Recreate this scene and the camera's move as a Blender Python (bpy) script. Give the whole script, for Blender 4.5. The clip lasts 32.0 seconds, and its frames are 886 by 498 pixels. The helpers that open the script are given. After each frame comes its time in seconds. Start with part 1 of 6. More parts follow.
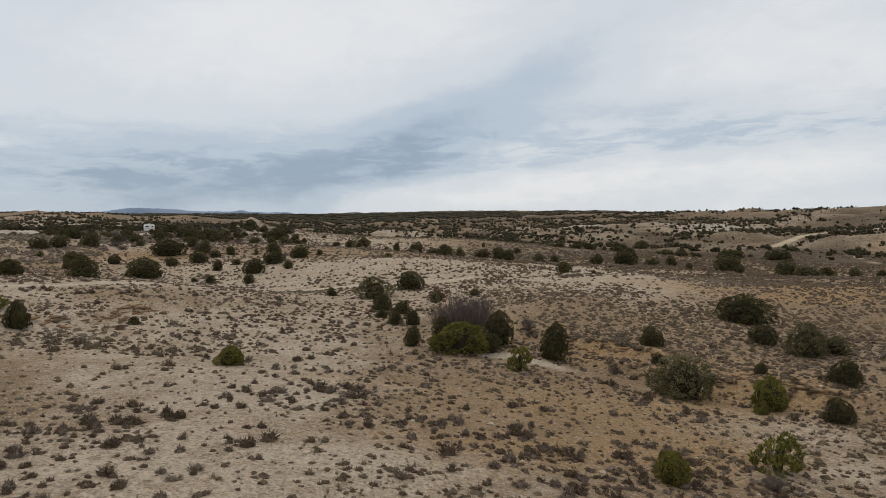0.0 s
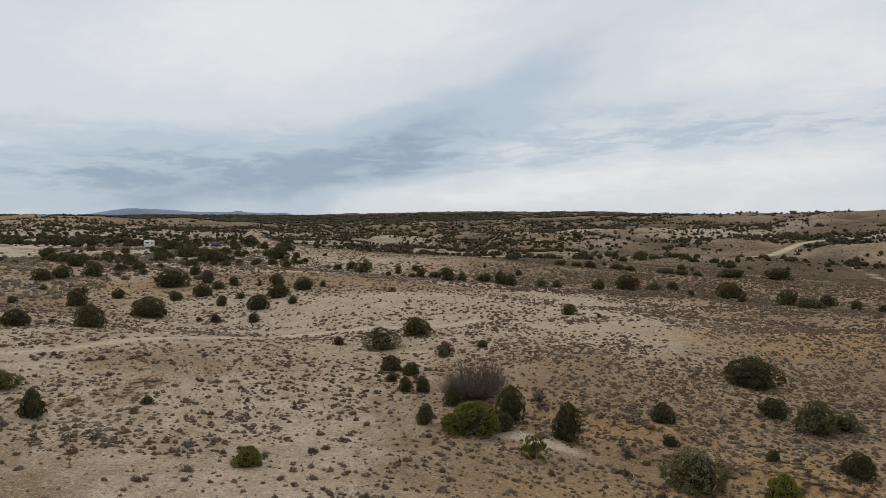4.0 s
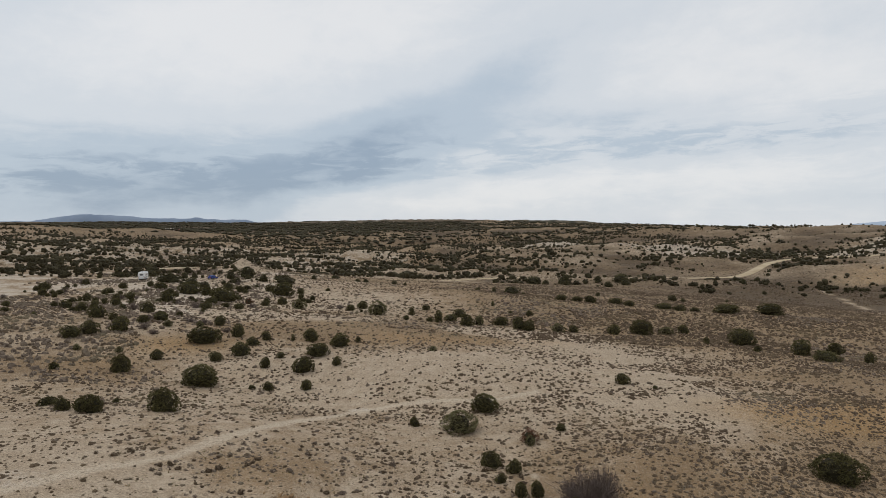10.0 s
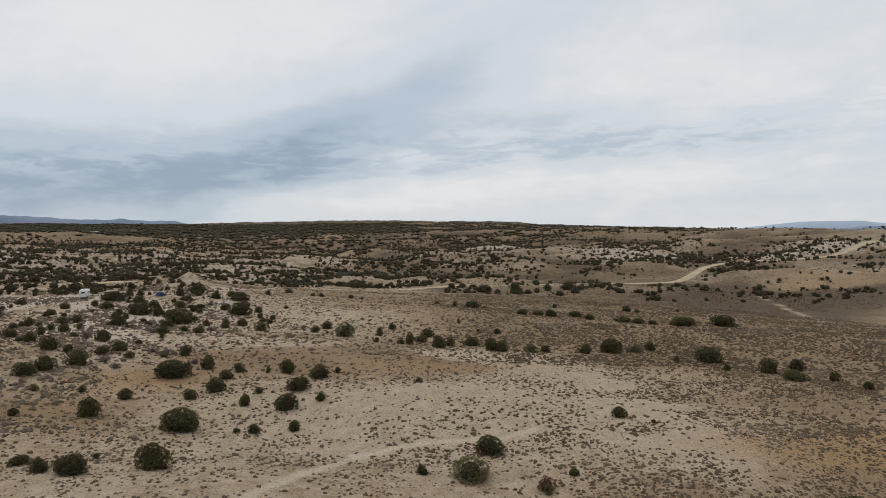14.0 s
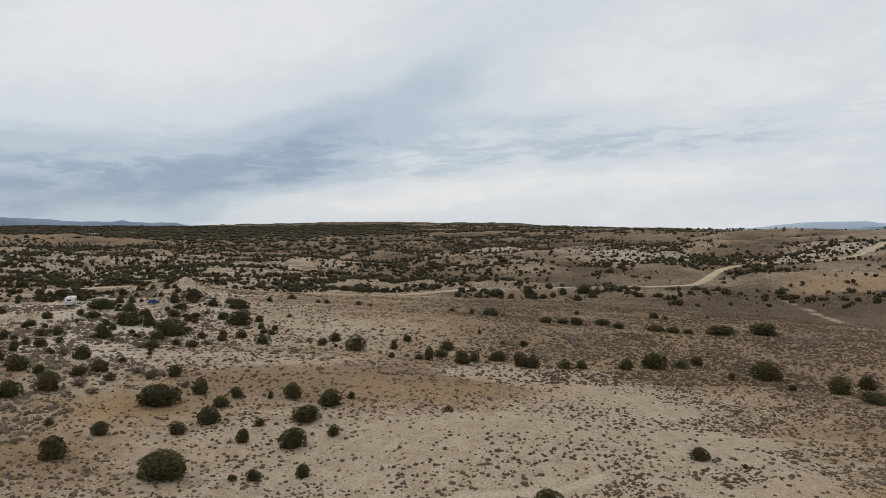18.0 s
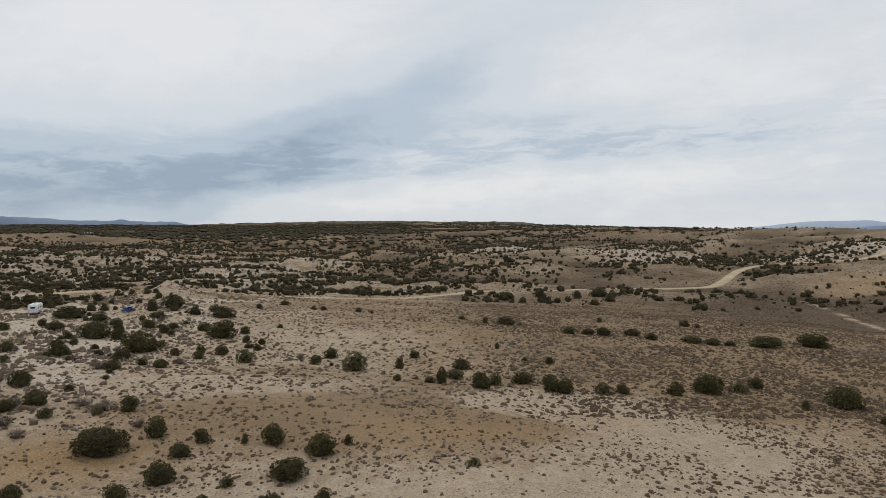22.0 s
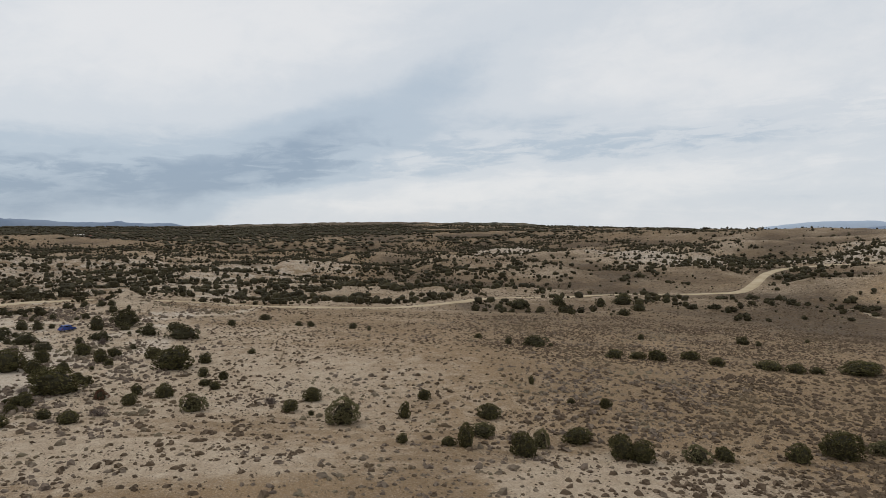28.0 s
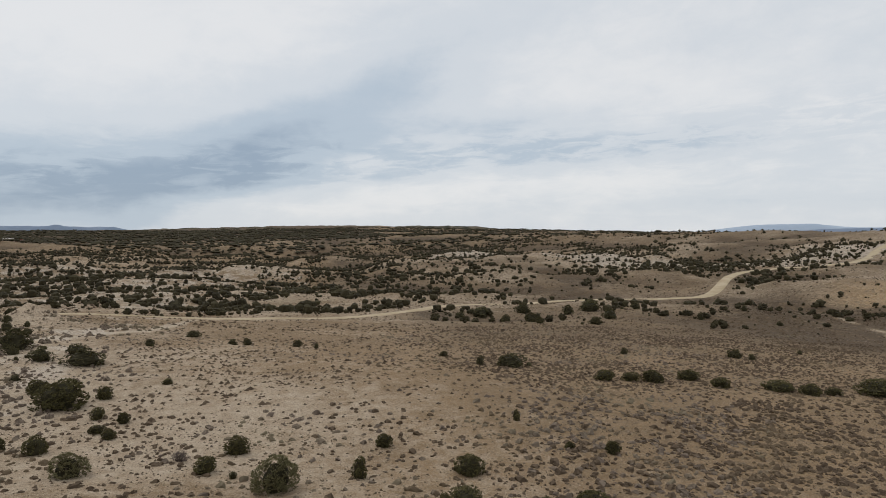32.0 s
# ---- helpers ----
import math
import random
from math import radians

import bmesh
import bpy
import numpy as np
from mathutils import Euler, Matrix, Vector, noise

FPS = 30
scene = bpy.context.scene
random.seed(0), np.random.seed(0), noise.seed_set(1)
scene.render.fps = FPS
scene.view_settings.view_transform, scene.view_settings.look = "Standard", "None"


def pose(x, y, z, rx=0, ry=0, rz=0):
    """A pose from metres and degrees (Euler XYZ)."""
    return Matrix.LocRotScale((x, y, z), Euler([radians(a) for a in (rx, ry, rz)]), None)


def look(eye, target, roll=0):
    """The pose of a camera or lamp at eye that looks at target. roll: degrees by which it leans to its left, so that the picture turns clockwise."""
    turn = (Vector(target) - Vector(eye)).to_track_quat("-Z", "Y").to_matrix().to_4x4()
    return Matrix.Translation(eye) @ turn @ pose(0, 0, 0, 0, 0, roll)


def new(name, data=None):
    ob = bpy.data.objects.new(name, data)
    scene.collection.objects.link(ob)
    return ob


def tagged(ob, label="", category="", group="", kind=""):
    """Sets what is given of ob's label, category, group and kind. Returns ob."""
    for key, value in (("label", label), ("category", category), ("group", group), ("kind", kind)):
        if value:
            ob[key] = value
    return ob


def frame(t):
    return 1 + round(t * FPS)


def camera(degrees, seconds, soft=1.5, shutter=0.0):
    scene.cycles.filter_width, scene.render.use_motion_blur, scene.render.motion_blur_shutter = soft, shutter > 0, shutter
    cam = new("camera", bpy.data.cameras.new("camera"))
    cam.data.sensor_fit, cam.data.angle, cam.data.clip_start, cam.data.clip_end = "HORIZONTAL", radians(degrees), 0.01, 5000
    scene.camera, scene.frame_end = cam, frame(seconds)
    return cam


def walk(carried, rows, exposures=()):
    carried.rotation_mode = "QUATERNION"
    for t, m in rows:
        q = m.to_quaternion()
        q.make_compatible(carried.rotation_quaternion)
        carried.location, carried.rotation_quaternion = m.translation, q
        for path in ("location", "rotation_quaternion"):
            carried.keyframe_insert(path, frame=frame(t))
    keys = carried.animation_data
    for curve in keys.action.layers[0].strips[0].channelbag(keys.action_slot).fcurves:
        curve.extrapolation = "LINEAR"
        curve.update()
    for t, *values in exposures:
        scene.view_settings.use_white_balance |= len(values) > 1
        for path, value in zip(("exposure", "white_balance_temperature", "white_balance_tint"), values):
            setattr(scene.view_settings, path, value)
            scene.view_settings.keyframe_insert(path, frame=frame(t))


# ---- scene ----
cam = camera(66.0, 32.0, soft=0.6)
PATH = [
    (0, (2.497, 1.331, 10.941), (2.495, 3.329, 10.865), -0.1),
    (0.5, (2.505, 1.328, 11.721), (2.502, 3.327, 11.645), -0.1),
    (1, (2.474, 1.337, 12.57), (2.471, 3.336, 12.493), -0.1),
    (1.5, (2.425, 1.353, 13.456), (2.422, 3.351, 13.379), -0.1),
    (2, (2.375, 1.371, 14.355), (2.373, 3.37, 14.278), -0.1),
    (2.5, (2.294, 1.392, 15.247), (2.294, 3.39, 15.17), -0.1),
    (3, (2.083, 1.406, 16.127), (2.086, 3.405, 16.05), -0.1),
    (3.5, (1.717, 1.413, 17.004), (1.722, 3.411, 16.926), -0.1),
    (5.5, (-1.555, 1.269, 20.514), (-1.547, 3.267, 20.442), 0.0),
    (6, (-2.843, 1.186, 21.414), (-2.834, 3.184, 21.343), 0.0),
    (6.5, (-4.293, 1.094, 22.327), (-4.286, 3.093, 22.258), 0.1),
    (7, (-5.881, 0.995, 23.253), (-5.876, 2.994, 23.186), 0.1),
    (7.5, (-7.478, 0.878, 24.176), (-7.473, 2.877, 24.111), 0.1),
    (8, (-9.041, 0.731, 25.084), (-9.034, 2.73, 25.021), 0.1),
    (8.5, (-10.586, 0.57, 25.987), (-10.569, 2.569, 25.927), 0.1),
    (9, (-12.126, 0.424, 26.9), (-12.069, 2.422, 26.841), 0.1),
    (9.5, (-13.665, 0.307, 27.831), (-13.563, 2.303, 27.772), 0.1),
    (10, (-15.194, 0.224, 28.784), (-15.071, 2.22, 28.725), 0.2),
    (10.5, (-16.684, 0.201, 29.755), (-16.526, 2.193, 29.696), 0.2),
    (11, (-18.109, 0.271, 30.721), (-17.876, 2.256, 30.662), 0.2),
    (11.5, (-19.475, 0.462, 31.657), (-19.173, 2.438, 31.599), 0.2),
    (12, (-20.792, 0.809, 32.525), (-20.475, 2.783, 32.467), 0.2),
    (12.5, (-22.044, 1.37, 33.258), (-21.728, 3.344, 33.201), 0.2),
    (13, (-23.188, 2.195, 33.791), (-22.868, 4.168, 33.735), 0.1),
    (13.5, (-24.17, 3.315, 34.101), (-23.854, 5.289, 34.044), 0.1),
    (14, (-24.981, 4.754, 34.271), (-24.668, 6.729, 34.213), 0.1),
    (14.5, (-25.642, 6.515, 34.364), (-25.33, 8.489, 34.307), 0.1),
    (16.5, (-27.002, 16.99, 34.244), (-26.692, 18.965, 34.188), 0.0),
    (17, (-27.144, 19.887, 34.247), (-26.834, 21.862, 34.192), 0.0),
    (17.5, (-27.197, 22.904, 34.254), (-26.886, 24.879, 34.2), 0.0),
    (18, (-27.159, 26.068, 34.275), (-26.849, 28.043, 34.221), -0.0),
    (18.5, (-27.051, 29.318, 34.328), (-26.742, 31.293, 34.273), -0.0),
    (19, (-26.884, 32.544, 34.339), (-26.576, 34.519, 34.284), -0.0),
    (19.5, (-26.725, 35.795, 34.312), (-26.417, 37.77, 34.257), -0.0),
    (23, (-25.626, 60.141, 34.193), (-25.318, 62.117, 34.136), -0.0),
    (25, (-24.669, 74.228, 34.015), (-24.36, 76.203, 33.959), -0.1),
    (28, (-22.943, 95.494, 33.698), (-22.635, 97.469, 33.645), -0.1),
    (29, (-22.434, 102.548, 33.384), (-22.122, 104.523, 33.335), -0.1),
    (29.5, (-22.113, 105.998, 33.301), (-21.801, 107.973, 33.253), -0.1),
    (30, (-21.772, 109.392, 33.265), (-21.461, 111.367, 33.218), -0.2),
    (30.5, (-21.438, 112.744, 33.249), (-21.126, 114.719, 33.203), -0.2),
    (31, (-21.127, 116.065, 33.236), (-20.773, 118.033, 33.191), -0.2),
    (31.5, (-20.834, 119.365, 33.219), (-20.429, 121.323, 33.176), -0.2),
    (32, (-20.506, 122.649, 33.201), (-20.061, 124.598, 33.158), -0.2),
]
walk(cam, [(t, look(eye, target, roll)) for t, eye, target, roll in PATH])

# ---- world and light ----
scene.view_settings.exposure = 0.0
SUN_FROM = Vector((-0.42, 0.40, 0.82)).normalized()
world = bpy.data.worlds.new("overcast_sky")
scene.world = world
world.use_nodes = True
wt = world.node_tree
wn, wl = wt.nodes, wt.links
wn.clear()


def link_in(links, socket, value):
    """Set a socket to a number or link it to another socket."""
    if isinstance(value, (int, float)):
        socket.default_value = value
    else:
        links.new(value, socket)


def math_node(nodes, links, op, a, b=0.0, c=0.0):
    n = nodes.new("ShaderNodeMath")
    n.operation = op
    for i, v in enumerate((a, b, c)):
        link_in(links, n.inputs[i], v)
    return n.outputs[0]


def wm(op, a, b=0.0, c=0.0):
    return math_node(wn, wl, op, a, b, c)


def mix_colour(nodes, links, fac, a, b, blend="MIX"):
    n = nodes.new("ShaderNodeMix")
    n.data_type, n.blend_type = "RGBA", blend
    link_in(links, n.inputs[0], fac)
    for i, v in ((6, a), (7, b)):
        if isinstance(v, tuple):
            n.inputs[i].default_value = (*v, 1)
        else:
            links.new(v, n.inputs[i])
    return n.outputs[2]


def noise_node(nodes, links, vector, scale, detail=4.0, rough=0.55, distort=0.0):
    n = nodes.new("ShaderNodeTexNoise")
    n.inputs["Scale"].default_value, n.inputs["Detail"].default_value = scale, detail
    n.inputs["Roughness"].default_value, n.inputs["Distortion"].default_value = rough, distort
    if vector is not None:
        links.new(vector, n.inputs["Vector"])
    return n.outputs["Fac"]


def build_sky():
    tc = wn.new("ShaderNodeTexCoord")
    sep = wn.new("ShaderNodeSeparateXYZ")
    wl.new(tc.outputs["Generated"], sep.inputs[0])
    dx, dy, dz = sep.outputs
    deg = 180 / math.pi
    az = wm("MULTIPLY", wm("ARCTAN2", dx, dy), deg)
    el = wm("MULTIPLY", wm("ARCSINE", dz), deg)

    def combine(x, y, z):
        n = wn.new("ShaderNodeCombineXYZ")
        for i, v in enumerate((x, y, z)):
            link_in(wl, n.inputs[i], v)
        return n.outputs[0]

    # cloud layer seen from below: wide streaks low down, larger masses overhead
    flat = wm("ADD", wm("MAXIMUM", dz, 0.0), 0.16)
    deck = combine(wm("DIVIDE", dx, flat), wm("DIVIDE", dy, flat), 0.0)
    big = noise_node(wn, wl, deck, 0.42, 4, 0.5, 0.3)
    soft = noise_node(wn, wl, combine(wm("MULTIPLY", az, 0.035), wm("MULTIPLY", wm("SUBTRACT", el, wm("MULTIPLY", az, 0.18)), 0.085), 2.0), 1.6, 5, 0.5, 0.3)
    wisps = noise_node(wn, wl, combine(wm("MULTIPLY", az, 0.060), wm("MULTIPLY", wm("SUBTRACT", el, wm("MULTIPLY", az, 0.10)), 0.125), 5.0), 2.4, 9, 0.60, 0.7)
    low = wm("EXPONENT", wm("MULTIPLY", wm("POWER", wm("DIVIDE", wm("ABSOLUTE", wm("SUBTRACT", el, 5.0)), 4.2), 2.0), -1.0))
    rolls = noise_node(wn, wl, combine(wm("MULTIPLY", az, 0.10), wm("MULTIPLY", el, 0.42), 9.0), 1.9, 9, 0.6, 0.8)

    def bank(a0, e0, wide, tall, tilt, amount):
        """One darker cloud bank: its bearing, height, half-sizes and slope in degrees."""
        a = wm("SUBTRACT", az, a0)
        e = wm("SUBTRACT", wm("SUBTRACT", el, e0), wm("MULTIPLY", a, tilt))
        e = wm("ADD", e, wm("MULTIPLY", wm("SUBTRACT", soft, 0.5), tall * 1.5))
        a = wm("ADD", a, wm("MULTIPLY", wm("SUBTRACT", wisps, 0.5), wide * 0.25))
        q = wm("ADD", wm("POWER", wm("DIVIDE", wm("ABSOLUTE", a), wide), 2.0), wm("POWER", wm("DIVIDE", wm("ABSOLUTE", e), tall), 2.0))
        return wm("MULTIPLY", wm("EXPONENT", wm("MULTIPLY", q, -1.0)), amount)

    dark = wm("ADD", 0.17, wm("MULTIPLY", wm("SUBTRACT", 0.5, big), 0.42))
    for row in (
        (-13.0, 4.2, 14.0, 3.6, 0.16, 0.38),
        (-3.0, 7.4, 12.0, 3.2, 0.36, 0.28),
        (9.0, 12.2, 12.0, 3.6, 0.42, 0.27),
        (-27.0, 3.6, 14.0, 4.2, 0.05, 0.44),
        (-34.0, 9.5, 13.0, 4.5, 0.10, 0.18),
        (5.0, 7.0, 11.0, 2.4, 0.05, 0.20),
        (21.0, 6.8, 11.0, 1.7, 0.03, 0.30),
        (17.0, 9.3, 6.0, 0.9, 0.05, 0.20),
        (32.0, 7.0, 9.0, 1.6, 0.06, 0.16),
        (3.0, 4.6, 10.0, 0.5, 0.03, 0.16),
        (-10.0, 3.7, 5.0, 0.45, 0.0, 0.14),
        (38.0, 2.4, 9.0, 0.5, 0.0, 0.14),
        (-30.0, 19.0, 10.0, 3.6, -0.1, 0.16),
        (-17.5, 1.2, 4.0, 1.3, 0.0, -0.26),
        (3.0, 2.4, 12.0, 1.3, 0.03, -0.20),
        (24.0, 4.0, 11.0, 1.2, 0.02, -0.20),
        (-33.0, 5.6, 3.0, 0.8, 0.0, -0.14),
        (-33.0, 2.2, 5.0, 0.9, 0.0, -0.08),
        (-15.0, 14.0, 14.0, 3.6, 0.20, -0.16),
        (13.0, 8.6, 5.0, 1.2, 0.25, -0.12),
    ):
        dark = wm("ADD", dark, bank(*row))
    dark = wm("ADD", dark, wm("MULTIPLY", wm("EXPONENT", wm("MULTIPLY", wm("MAXIMUM", el, 0.0), -0.30)), 0.10))
    dark = wm("ADD", dark, wm("MULTIPLY", wm("SUBTRACT", wisps, 0.5), 0.26))
    dark = wm("ADD", dark, wm("MULTIPLY", wm("SUBTRACT", soft, 0.5), 0.52))
    dark = wm("ADD", dark, wm("MULTIPLY", wm("SUBTRACT", rolls, 0.5), wm("MULTIPLY", low, 0.40)))
    # small flat-based puffs with crisp edges above the bright gap
    puff = noise_node(wn, wl, combine(wm("MULTIPLY", az, 0.17), wm("MULTIPLY", wm("SUBTRACT", el, wm("MULTIPLY", az, 0.03)), 0.80), 3.0), 1.5, 12, 0.62, 0.5)
    edge = wn.new("ShaderNodeMapRange")
    edge.interpolation_type = "SMOOTHSTEP"
    wl.new(puff, edge.inputs[0])
    edge.inputs[1].default_value, edge.inputs[2].default_value = 0.42, 0.60
    shelf = wm("EXPONENT", wm("MULTIPLY", wm("POWER", wm("DIVIDE", wm("ABSOLUTE", wm("SUBTRACT", wm("SUBTRACT", el, wm("MULTIPLY", az, 0.06)), 5.6)), 2.0), 2.0), -1.0))
    dark = wm("ADD", dark, wm("MULTIPLY", wm("SUBTRACT", edge.outputs[0], 0.5), wm("MULTIPLY", shelf, 0.17)))
    fleece = noise_node(wn, wl, combine(wm("MULTIPLY", az, 0.20), wm("MULTIPLY", el, 0.34), 7.0), 2.6, 8, 0.62, 0.4)
    dark = wm("ADD", dark, wm("MULTIPLY", wm("SUBTRACT", fleece, 0.5), 0.16))
    ramp = wn.new("ShaderNodeValToRGB")
    ramp.color_ramp.interpolation = "EASE"
    cr = ramp.color_ramp.elements
    cr[0].position, cr[0].color = 0.0, (0.790, 0.798, 0.810, 1)
    cr[1].position, cr[1].color = 1.0, (0.308, 0.388, 0.490, 1)
    mid = cr.new(0.32)
    mid.color = (0.655, 0.695, 0.740, 1)
    mid = cr.new(0.62)
    mid.color = (0.482, 0.559, 0.643, 1)
    wl.new(dark, ramp.inputs[0])
    sky = wn.new("ShaderNodeTexSky")
    sky.sky_type = "NISHITA"
    sky.sun_disc = False
    sky.sun_elevation = math.asin(SUN_FROM.z)
    sky.sun_rotation = math.atan2(SUN_FROM.x, SUN_FROM.y)
    sky_dim = mix_colour(wn, wl, 1.0, sky.outputs[0], (0.09, 0.09, 0.09), "MULTIPLY")
    both = mix_colour(wn, wl, 0.93, sky_dim, ramp.outputs[0])
    bg = wn.new("ShaderNodeBackground")
    wl.new(both, bg.inputs[0])
    bg.inputs[1].default_value = 1.0
    out = wn.new("ShaderNodeOutputWorld")
    wl.new(bg.outputs[0], out.inputs[0])


build_sky()
sun = new("sun", bpy.data.lights.new("sun", "SUN"))
sun.data.energy, sun.data.angle, sun.data.color = 0.7, radians(18), (1.0, 0.96, 0.9)
sun.matrix_world = look(SUN_FROM * 100, (0, 0, 0))

# ---- materials ----


class Mat:
    """A node material with a few short-cuts."""

    def __init__(self, name, rough=0.9, metal=0.0, spec=0.2):
        self.m = bpy.data.materials.new(name)
        self.m.use_nodes = True
        self.n, self.l = self.m.node_tree.nodes, self.m.node_tree.links
        self.b = self.n["Principled BSDF"]
        self.b.inputs["Roughness"].default_value = rough
        self.b.inputs["Metallic"].default_value = metal
        self.b.inputs["Specular IOR Level"].default_value = spec
        geo = self.n.new("ShaderNodeNewGeometry")
        self.pos, self.island = geo.outputs["Position"], geo.outputs["Random Per Island"]
        tc = self.n.new("ShaderNodeTexCoord")
        self.obj = tc.outputs["Object"]
        self.rnd = self.n.new("ShaderNodeObjectInfo").outputs["Random"]

    def noise(self, scale, detail=4.0, rough=0.55, vector=None, distort=0.0):
        return noise_node(self.n, self.l, vector or self.pos, scale, detail, rough, distort)

    def math(self, op, a, b=0.0, c=0.0):
        return math_node(self.n, self.l, op, a, b, c)

    def step(self, v, lo, hi):
        n = self.n.new("ShaderNodeMapRange")
        n.interpolation_type = "SMOOTHSTEP"
        link_in(self.l, n.inputs[0], v)
        n.inputs[1].default_value, n.inputs[2].default_value = lo, hi
        return n.outputs[0]

    def mix(self, fac, a, b, blend="MIX"):
        return mix_colour(self.n, self.l, fac, a, b, blend)

    def attr(self, name):
        n = self.n.new("ShaderNodeAttribute")
        n.attribute_name = name
        return n.outputs["Fac"]

    def dots(self, scale, reach, share):
        """Crisp spots of uneven size: how dense, how wide and how many of them."""
        n = self.n.new("ShaderNodeTexVoronoi")
        n.voronoi_dimensions = "2D"
        n.inputs["Scale"].default_value = scale
        self.l.new(self.pos, n.inputs["Vector"])
        sep = self.n.new("ShaderNodeSeparateColor")
        self.l.new(n.outputs["Color"], sep.inputs[0])
        wide = self.math("MULTIPLY", self.math("MAXIMUM", self.math("SUBTRACT", sep.outputs[0], 1.0 - share), 0.0), reach / share)
        edge = self.math("ADD", n.outputs["Distance"], self.math("MULTIPLY", self.math("SUBTRACT", self.noise(scale * 5, 2, 0.6), 0.5), 0.35))
        return self.step(self.math("SUBTRACT", wide, edge), -0.03, 0.05)

    def colour(self, c):
        if isinstance(c, tuple):
            self.b.inputs["Base Color"].default_value = (*c, 1)
        else:
            self.l.new(c, self.b.inputs["Base Color"])
        return self

    def bump(self, height, strength=0.5, dist=0.05):
        n = self.n.new("ShaderNodeBump")
        n.inputs["Strength"].default_value, n.inputs["Distance"].default_value = strength, dist
        self.l.new(height, n.inputs["Height"])
        self.l.new(n.outputs[0], self.b.inputs["Normal"])
        return self


def ground_material():
    g = Mat("desert_soil", 0.95, 0, 0.1)
    broad, mid, fine, grit = g.noise(0.045, 6, 0.62), g.noise(0.35, 7, 0.68), g.noise(2.2, 6, 0.72), g.noise(7.0, 5, 0.75)
    pale, ochre, track, white, scrub = (g.attr(k) for k in ("pale", "ochre", "track", "white", "scrub"))
    soil = g.mix(g.step(broad, 0.35, 0.68), (0.196, 0.125, 0.063), (0.278, 0.182, 0.096))
    soil = g.mix(g.math("MULTIPLY", g.step(mid, 0.45, 0.75), 0.5), soil, (0.29, 0.205, 0.125))
    sand = g.mix(g.step(mid, 0.3, 0.7), (0.345, 0.262, 0.180), (0.490, 0.398, 0.296))
    p = g.math("ADD", pale, g.math("MULTIPLY", g.math("SUBTRACT", mid, 0.5), 1.0))
    p = g.math("ADD", p, g.math("MULTIPLY", g.math("SUBTRACT", broad, 0.5), 0.9))
    p = g.math("ADD", p, g.math("MULTIPLY", g.math("SUBTRACT", fine, 0.5), 0.7))
    col = g.mix(g.step(p, 0.15, 0.85), soil, sand)
    o = g.math("ADD", ochre, g.math("MULTIPLY", g.math("SUBTRACT", mid, 0.5), 0.9))
    col = g.mix(g.math("MULTIPLY", g.step(o, 0.25, 0.9), 0.75), col, (0.330, 0.194, 0.073))
    # bare trodden sand of tracks and washes
    tr = g.math("ADD", track, g.math("MULTIPLY", g.math("SUBTRACT", fine, 0.5), 0.7))
    tr = g.math("ADD", tr, g.math("MULTIPLY", g.math("SUBTRACT", mid, 0.5), 0.5))
    col = g.mix(g.math("MULTIPLY", g.step(tr, 0.3, 0.8), 0.85), col, (0.56, 0.47, 0.36))
    w = g.math("ADD", white, g.math("MULTIPLY", g.math("SUBTRACT", g.noise(0.09, 8, 0.7), 0.5), 2.2))
    col = g.mix(g.step(w, 0.70, 0.95), col, (0.54, 0.465, 0.38))
    # low scrub and dead grass, too small and far to tell apart
    speck = g.step(g.noise(0.75, 5, 0.8), 0.47, 0.60)
    sc = g.math("MULTIPLY", speck, g.math("MULTIPLY", scrub, g.step(g.noise(0.025, 5, 0.65), 0.28, 0.58)))
    col = g.mix(g.math("MINIMUM", g.math("MULTIPLY", sc, 0.8), 0.9), col, (0.092, 0.063, 0.035))
    thick = g.math("MINIMUM", g.math("MAXIMUM", g.math("SUBTRACT", scrub, 1.0), 0.0), 1.0)
    col = g.mix(g.math("MULTIPLY", thick, g.math("MULTIPLY_ADD", g.step(g.noise(0.30, 6, 0.75), 0.35, 0.60), 0.45, 0.5)), col, (0.078, 0.060, 0.044))
    distant = g.attr("distant")
    mottle = g.math("MULTIPLY", g.step(g.noise(0.11, 7, 0.72), 0.47, 0.62), distant)
    col = g.mix(g.math("MULTIPLY", mottle, 0.40), col, (0.155, 0.105, 0.060))
    rills = g.noise(0.07, 6, 0.62, None, 0.8)
    col = g.mix(g.math("MULTIPLY", g.math("MULTIPLY", g.step(rills, 0.52, 0.68), g.math("MULTIPLY", distant, g.math("SUBTRACT", 1.0, thick))), 0.40), col, (0.34, 0.245, 0.155))
    col = g.mix(g.math("MULTIPLY", g.math("MULTIPLY", g.dots(0.30, 0.40, 0.5), distant), 0.6), col, (0.084, 0.058, 0.034))
    # small tufts, litter, pebbles and grit
    clump = g.step(g.noise(0.22, 5, 0.7), 0.40, 0.62)
    col = g.mix(g.math("MULTIPLY", g.math("MULTIPLY", g.dots(0.62, 0.42, 0.5), g.math("MINIMUM", scrub, 1.0)), 0.85), col, (0.088, 0.062, 0.037))
    col = g.mix(g.math("MULTIPLY", g.dots(1.9, 0.34, 0.5), g.math("MULTIPLY_ADD", clump, 0.5, 0.2)), col, (0.090, 0.066, 0.044))
    col = g.mix(g.math("MULTIPLY", g.dots(4.6, 0.42, 0.5), g.math("MULTIPLY_ADD", clump, 0.35, 0.40)), col, (0.130, 0.094, 0.060))
